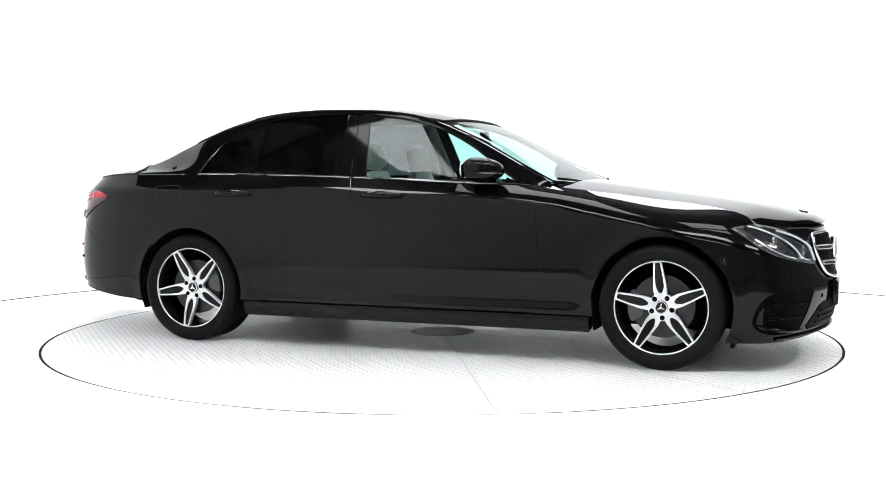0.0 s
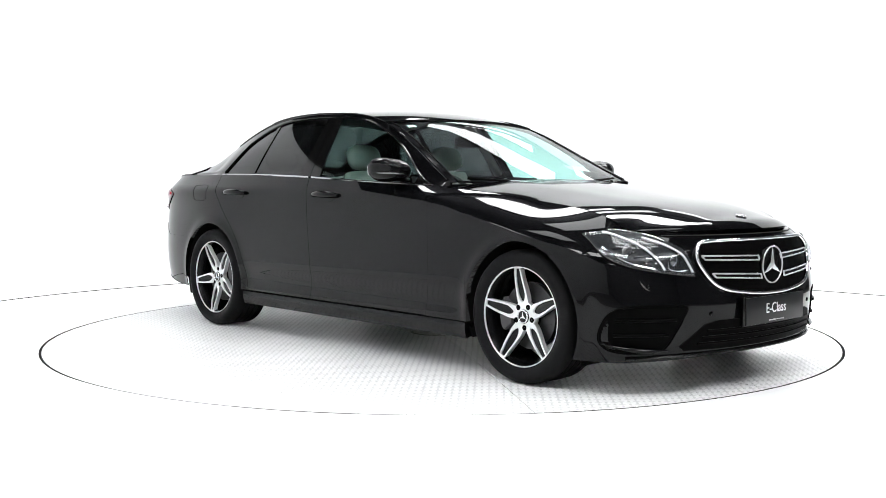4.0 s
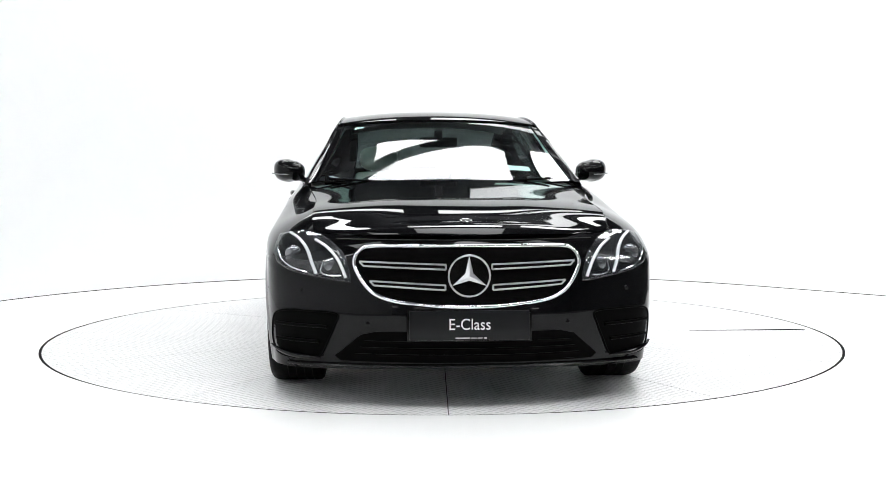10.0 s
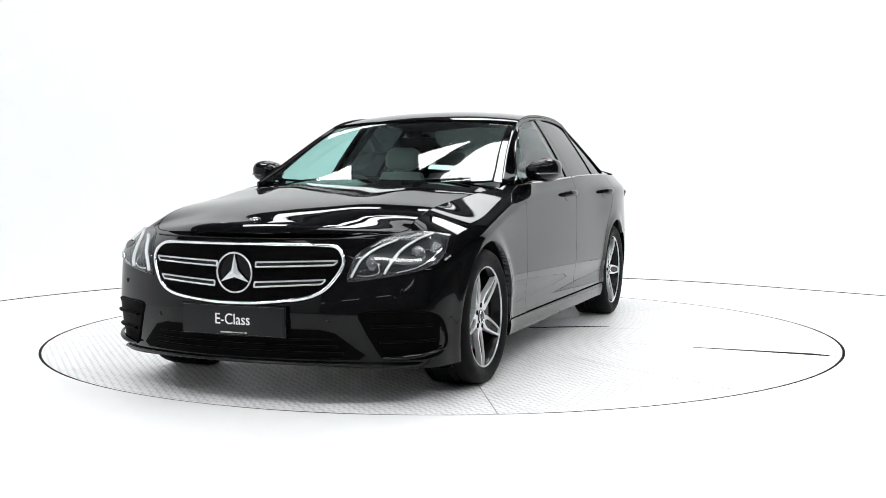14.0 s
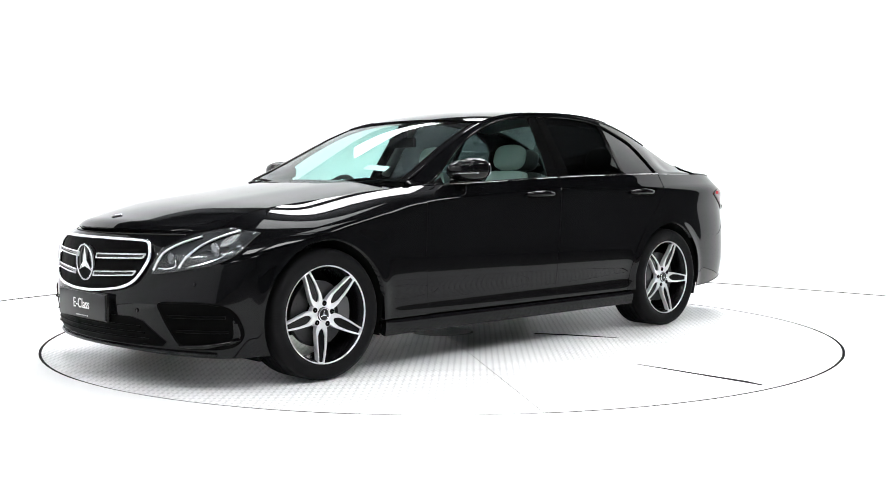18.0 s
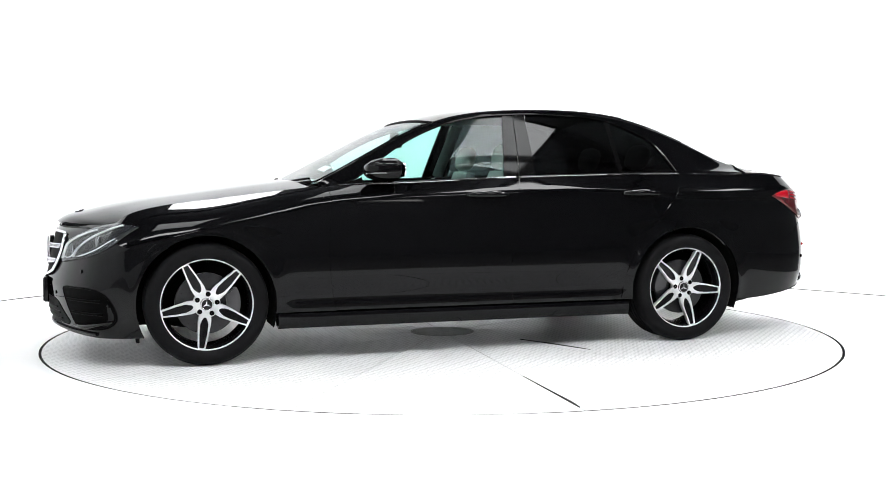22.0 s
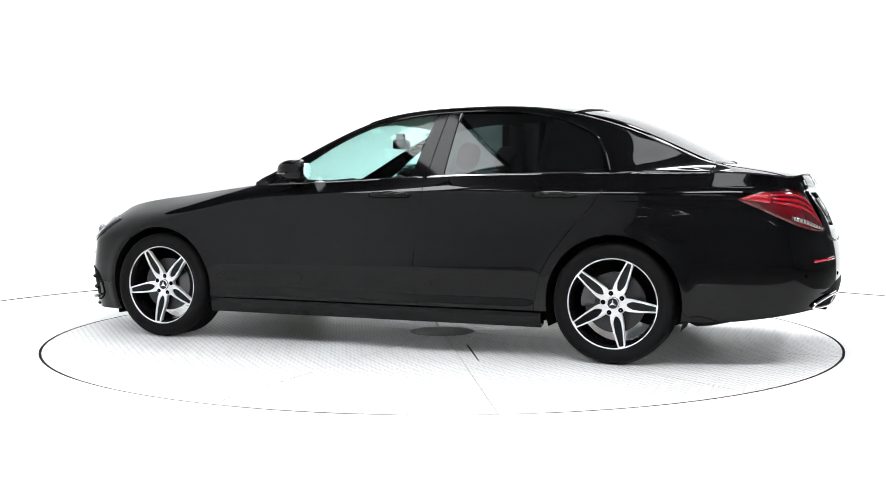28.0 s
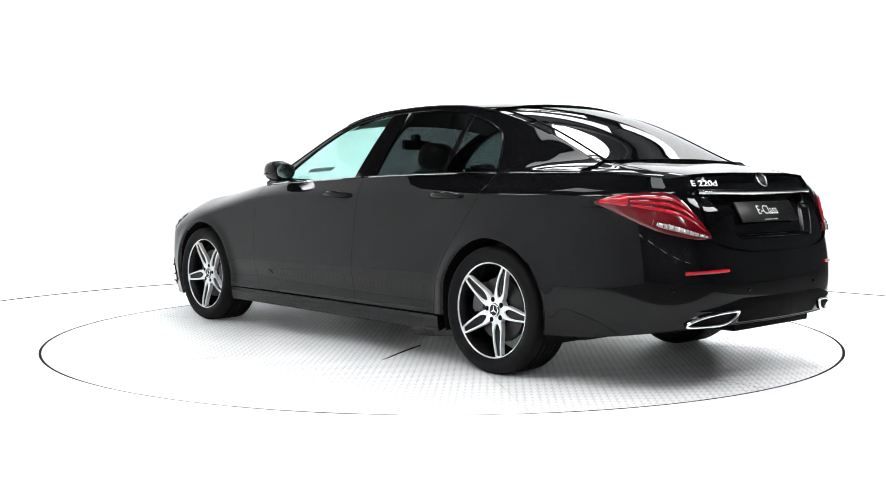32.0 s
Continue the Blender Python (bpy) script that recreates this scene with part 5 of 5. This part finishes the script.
    put = Matrix.Translation(on_rear(-0.03, 1.013, 0.007)) @ Matrix.Rotation(tilt, 4, "Y")
    bm = bmesh.new()
    ring_into(bm, lambda u, v, q: put @ Vector((-q, -u, v)), 0.040, 0.0028, 48)
    em = part("boot_emblem", bm, CHROME, car, "chrome emblem on the boot lid")
    bm = bmesh.new()
    star_into(bm, lambda u, v, q: put @ Vector((-q, -u, v)), 0.039, 0.005, 0.005)
    part("emblem_arms", bm, CHROME, em)
    p0, p1 = on_rear(0.445, 0.982, 0.0), on_rear(0.445, 1.004, 0.0)
    near, far = on_rear(0.48, 0.992, 0.0), on_rear(0.41, 0.992, 0.0)
    yaw = math.atan2(far.y - near.y, far.x - near.x)
    tilt = math.atan2(p1.x - p0.x, p1.z - p0.z)
    put = Matrix.Translation(on_rear(0.445, 0.992, 0.0075)) @ Matrix.Rotation(yaw, 4, "Z") @ Matrix.Rotation(radians(90) - tilt, 4, "X")
    lettering("model_letters", "E 220d", 0.040, MACHINED, car, put, 0.002, 0.0004, 1.65, "chrome model letters")


def build_sides(car):
    doors = [o for o in car.children if o.name.startswith(("front_door", "rear_door"))]
    for side in (1, -1):
        for kind, x0, x1, z in (("front_door", -0.025, -0.262, 0.922), ("rear_door", -1.03, -1.258, 0.926)):
            door = [o for o in doors if o.name.startswith(kind) and (o.data.vertices[0].co.y > 0) == (side > 0)][0]
            bm = bmesh.new()
            xm = (x0 + x1) / 2
            pts = [on_side(x0 + (x1 - x0) * k / 24, z + 0.004 * math.sin(math.pi * k / 24), 0.008 + 0.026 * math.sin(math.pi * min(max(k / 24, 0), 1)) ** 0.45, side) for k in range(25)]
            tube_into(bm, pts, lambda t: 0.008 + 0.013 * math.sin(math.pi * min(max(t, 0.03), 0.97)) ** 0.4, seg=10, flat=1.0)
            h = part("handle", bm, PAINT, door, "gloss black door handle")
            bm = bmesh.new()
            ring = [(xm + 0.098 * math.cos(k / 24 * math.tau), z - 0.012 + 0.033 * math.sin(k / 24 * math.tau)) for k in range(24)]
            fill_into(bm, ring, (xm, z - 0.010), lambda u, v: on_side(u, v, 0.002, side), 3)
            bmesh.ops.recalc_face_normals(bm, faces=bm.faces)
            part("handle_cup", bm, GLOSS_BLACK, door)
            if side < 0 and kind == "front_door" or side > 0:
                bm = bmesh.new()
                bmesh.ops.create_uvsphere(bm, u_segments=10, v_segments=6, radius=0.006)
                for v in bm.verts:
                    v.co += on_side(x1 - 0.012, z, 0.004, side)
                part("handle_sensor", bm, GLOSS_BLACK, h)
        # mirror
        door = [o for o in doors if o.name.startswith("front_door") and (o.data.vertices[0].co.y > 0) == (side > 0)][0]
        bm = bmesh.new()
        bmesh.ops.create_uvsphere(bm, u_segments=32, v_segments=20, radius=1.0)
        for v in bm.verts:
            x, y, z = v.co
            # round nose, flat back, square shoulders
            fx = 0.135 * (abs(x) ** 0.85) if x > 0 else -0.055 * abs(x) ** 0.5
            fy = math.copysign(abs(y) ** 0.7, y) * 0.094
            fz = math.copysign(abs(z) ** 0.80, z) * (0.068 - 0.006 * (y < 0))
            v.co = Vector((0.455 + fx - 0.05 * y * 0.5, side * (0.912 + fy), 1.066 + fz + 0.008 * y))
        bmesh.ops.recalc_face_normals(bm, faces=bm.faces)
        mir = part("wing_mirror", bm, PAINT, door, "gloss black wing mirror", sharp=60)
        bm = bmesh.new()
        ring = [(0.078 * math.copysign(abs(math.cos(k / 32 * math.tau)) ** 0.7, math.cos(k / 32 * math.tau)), 0.045 * math.copysign(abs(math.sin(k / 32 * math.tau)) ** 0.7, math.sin(k / 32 * math.tau))) for k in range(32)]
        prism_into(bm, ring, lambda u, v, d: Vector((0.395 - d * 1.0 - u * 0.25, side * (0.912 + u), 1.068 + v)), 0.006)
        bmesh.ops.recalc_face_normals(bm, faces=bm.faces)
        part("mirror_glass", bm, CHROME, mir, "silvered mirror glass")
        bm = bmesh.new()
        tube_into(bm, [Vector((0.50 - 0.02 * k, side * (0.79 + 0.03 * k), 1.005 + 0.008 * k)) for k in range(5)], 0.026, seg=10, flat=0.6)
        part("mirror_foot", bm, GLOSS_BLACK, mir)
        bm = bmesh.new()
        tube_into(bm, [Vector((0.585 - 0.10 * abs(q) ** 2.5, side * (0.920 + 0.092 * q), 1.044 + 0.006 * q)) for q in np.linspace(-0.6, 0.98, 16)], 0.0045, seg=6)
        part("indicator", bm, LAMP_GREY, mir, "clear indicator strip")
        # shiny crease trim at the mirror triangle
        sheet("mirror_triangle", lambda a, b: cabin(0.70 - 0.12 * a, 0.01 + (0.03 + 0.27 * a) * b, 0.001), 6, 4, GLOSS_BLACK, door, side=side, depth=0.008)
        # rubber air deflector before the front wheel
        bm = bmesh.new()
        box_into(bm, 1.825, 1.845, 0.60, 0.86, 0.135, 0.215, 0.004)
        for v in bm.verts:
            v.co.y *= side
        bmesh.ops.recalc_face_normals(bm, faces=bm.faces)
        part("wheel_deflector", bm, MATT_BLACK, car)
    # fuel flap, on the right rear wing alone
    ctrl = [(-1.56, 0.975), (-1.68, 0.972), (-1.725, 0.965), (-1.715, 0.89), (-1.69, 0.868), (-1.57, 0.868), (-1.535, 0.885), (-1.53, 0.955)]
    bm = bmesh.new()
    tube_into(bm, [on_side(x, z, 0.0005, -1) for x, z in loop_points(ctrl, 5)], 0.0018, closed=True, seg=5)
    part("fuel_flap_gap", bm, SEAM, car)


def build_cabin(car):
    """Seats, dashboard and trim seen through the glass."""
    def seat(y, x, w, mat, name):
        st = new(name)
        st.parent = car
        bm = bmesh.new()
        box_into(bm, x - 0.26, x + 0.28, y - w, y + w, 0.34, 0.50, 0.05)
        part("cushion", bm, mat, st)
        bm = bmesh.new()
        lean = Matrix.Translation((x - 0.24, y, 0.48)) @ Matrix.Rotation(radians(-17), 4, "Y")
        n, m = 14, 12
        rows = []
        for i in range(n + 1):
            row = []
            for j in range(m + 1):
                u, v = i / n, j / m * math.tau
                half = w * (0.92 + 0.08 * math.sin(u * math.pi) - 0.30 * smooth(0.72, 1.0, u))
                dep = 0.075 * (1 - 0.35 * u)
                cy, cx = math.cos(v), math.sin(v)
                row.append(bm.verts.new(lean @ Vector((dep * math.copysign(abs(cx) ** 0.7, cx), half * math.copysign(abs(cy) ** 0.6, cy), 0.60 * u))))
            rows.append(row)
        for a, b in zip(rows, rows[1:]):
            for j in range(m):
                bm.faces.new((a[j], a[j + 1], b[j + 1], b[j]))
        bm.faces.new(rows[-1][:-1])
        bmesh.ops.recalc_face_normals(bm, faces=bm.faces)
        part("backrest", bm, mat, st)
        bm = bmesh.new()
        bmesh.ops.create_uvsphere(bm, u_segments=20, v_segments=12, radius=1)
        for v in bm.verts:
            p = v.co
            v.co = lean @ Vector((0.02 + 0.05 * math.copysign(abs(p.x) ** 0.8, p.x), 0.13 * math.copysign(abs(p.y) ** 0.7, p.y), 0.70 + 0.085 * math.copysign(abs(p.z) ** 0.7, p.z)))
        part("headrest", bm, mat, st)
        bm = bmesh.new()
        for q in (-0.05, 0.05):
            tube_into(bm, [lean @ Vector((0.01, q, 0.56)), lean @ Vector((0.02, q, 0.66))], 0.006, seg=6)
        part("headrest_posts", bm, SATIN, st)
        return st
    for y in (0.37, -0.37):
        seat(y, -0.02, 0.25, LEATHER, "front_seat")["label"] = "pale grey leather front seat"
        seat(y, -0.98, 0.29, LEATHER_DARK, "rear_seat")["label"] = "dark leather rear seat"
    # dashboard and wheel (right-hand drive)
    bm = bmesh.new()
    prof = [(0.92, 0.90), (0.86, 0.955), (0.70, 0.962), (0.60, 0.94), (0.55, 0.88), (0.56, 0.70), (0.62, 0.45)]
    rows = [[bm.verts.new((x + 0.0 - 0.06 * (abs(y) / 0.72) ** 2, y, z)) for x, z in prof] for y in np.linspace(-0.74, 0.74, 15)]
    for a, b in zip(rows, rows[1:]):
        for j in range(len(prof) - 1):
            bm.faces.new((a[j], a[j + 1], b[j + 1], b[j]))
    bmesh.ops.recalc_face_normals(bm, faces=bm.faces)
    part("dashboard", bm, DASH, car, "black dashboard")
    put = Matrix.Translation((0.42, -0.37, 0.86)) @ Matrix.Rotation(radians(-22), 4, "Y")
    bm = bmesh.new()
    ring_into(bm, lambda u, v, d: put @ Vector((d, u, v)), 0.185, 0.016, 40)
    sw = part("steering_wheel", bm, LEATHER_DARK, car, "black steering wheel")
    bm = bmesh.new()
    box_into(bm, 0.0, 0.05, -0.07, 0.07, -0.06, 0.05, 0.02, put)
    box_into(bm, 0.0, 0.02, -0.18, 0.18, -0.015, 0.015, 0.004, put)
    box_into(bm, 0.0, 0.02, -0.02, 0.02, -0.18, 0.0, 0.004, put)
    part("steering_hub", bm, DASH, sw)
    bm = bmesh.new()
    box_into(bm, 0.58, 0.62, -0.60, 0.20, 0.86, 0.985, 0.01)
    part("display", bm, GLOSS_BLACK, car)
    # roof lining, shelf, door lining, mirror
    sheet("roof_lining", lambda a, b: tuple(Vector(roof(0.10 - 1.32 * a, (-1 + 2 * b) * 0.97)) - Vector((0, 0, 0.03))), 20, 16, FABRIC, car, depth=0.0)
    bm = bmesh.new()
    box_into(bm, -1.95, -1.25, -0.62, 0.62, 0.99, 1.02, 0.01)
    part("parcel_shelf", bm, LEATHER_DARK, car)
    bm = bmesh.new()
    box_into(bm, -0.15, 0.55, -0.10, 0.10, 0.25, 0.66, 0.03)
    part("centre_console", bm, DASH, car)
    bm = bmesh.new()
    box_into(bm, 0.15, 0.185, -0.12, 0.12, 1.215, 1.28, 0.015)
    box_into(bm, 0.15, 0.20, -0.025, 0.025, 1.26, 1.32, 0.005)
    part("inner_mirror", bm, MATT_BLACK, car, "black interior mirror")
    for side in (1, -1):
        bm = bmesh.new()
        grid_into(bm, lambda a, b: (0.70 - 2.0 * a, edge_at(0.70 - 2.0 * a)[1] - 0.045 - 0.02 * b, edge_at(0.70 - 2.0 * a)[2] - 0.008 - 0.30 * (1 - b)), 24, 3, side)
        part("door_lining", bm, DASH, car)
        bm = bmesh.new()
        tube_into(bm, [Vector((p[0], p[1] * side - 0.03 * side, p[2])) for p in [cabin(-0.38 - 0.02 * k, 0.05 + 0.22 * k) for k in range(5)]], 0.05, seg=8, flat=0.5)
        part("pillar_lining", bm, FABRIC, car)
    # notes behind the windscreen
    def note(y0, y1, x0, x1, name):
        sheet(name, lambda a, b: tuple(Vector(roof(x0 + (x1 - x0) * a, (y0 + (y1 - y0) * b) / rail_y((x0 + x1) / 2))) - Vector((0.004, 0, 0.008))), 3, 6, PAPER, car, depth=0.0, label="pale paper note behind the windscreen")
    note(0.30, 0.50, 0.75, 0.70, "paper_note")
    note(-0.525, -0.465, 0.20, 0.165, "paper_note")
    # wipers
    for y0, y1, xo in ((0.60, -0.05, 0.0), (-0.10, -0.66, 0.01)):
        bm = bmesh.new()
        pts = []
        for k in range(12):
            y = y0 + (y1 - y0) * k / 11
            x = 0.925 - 0.13 * (y / 0.74) ** 2 + xo
            pts.append(Vector(roof(x, y / rail_y(x))) + Vector((0.010, 0, 0.006)))
        tube_into(bm, pts, 0.007, seg=6)
        part("wiper", bm, MATT_BLACK, car)


def build_car():
    car = new("car")
    tagged(car, "gloss black four-door saloon with dark rear glass on the turntable", "car")
    build_skin(car)
    smooth_skin(car)
    build_wheels(car)
    build_front(car)
    build_rear(car)
    build_sides(car)
    build_cabin(car)
    return car


car = build_car()


def motions():
    """The table turns steadily and carries the car round."""
    times = [k * 0.25 for k in range(129)]
    walk(turntable, [(t, pose(0, 0, 0, 0, 0, table_turn(t))) for t in times])
    walk(car, [(t, pose(0, 0, 0, 0, 0, table_turn(t)) @ pose(CAR_X, CAR_Y, 0)) for t in times])


motions()
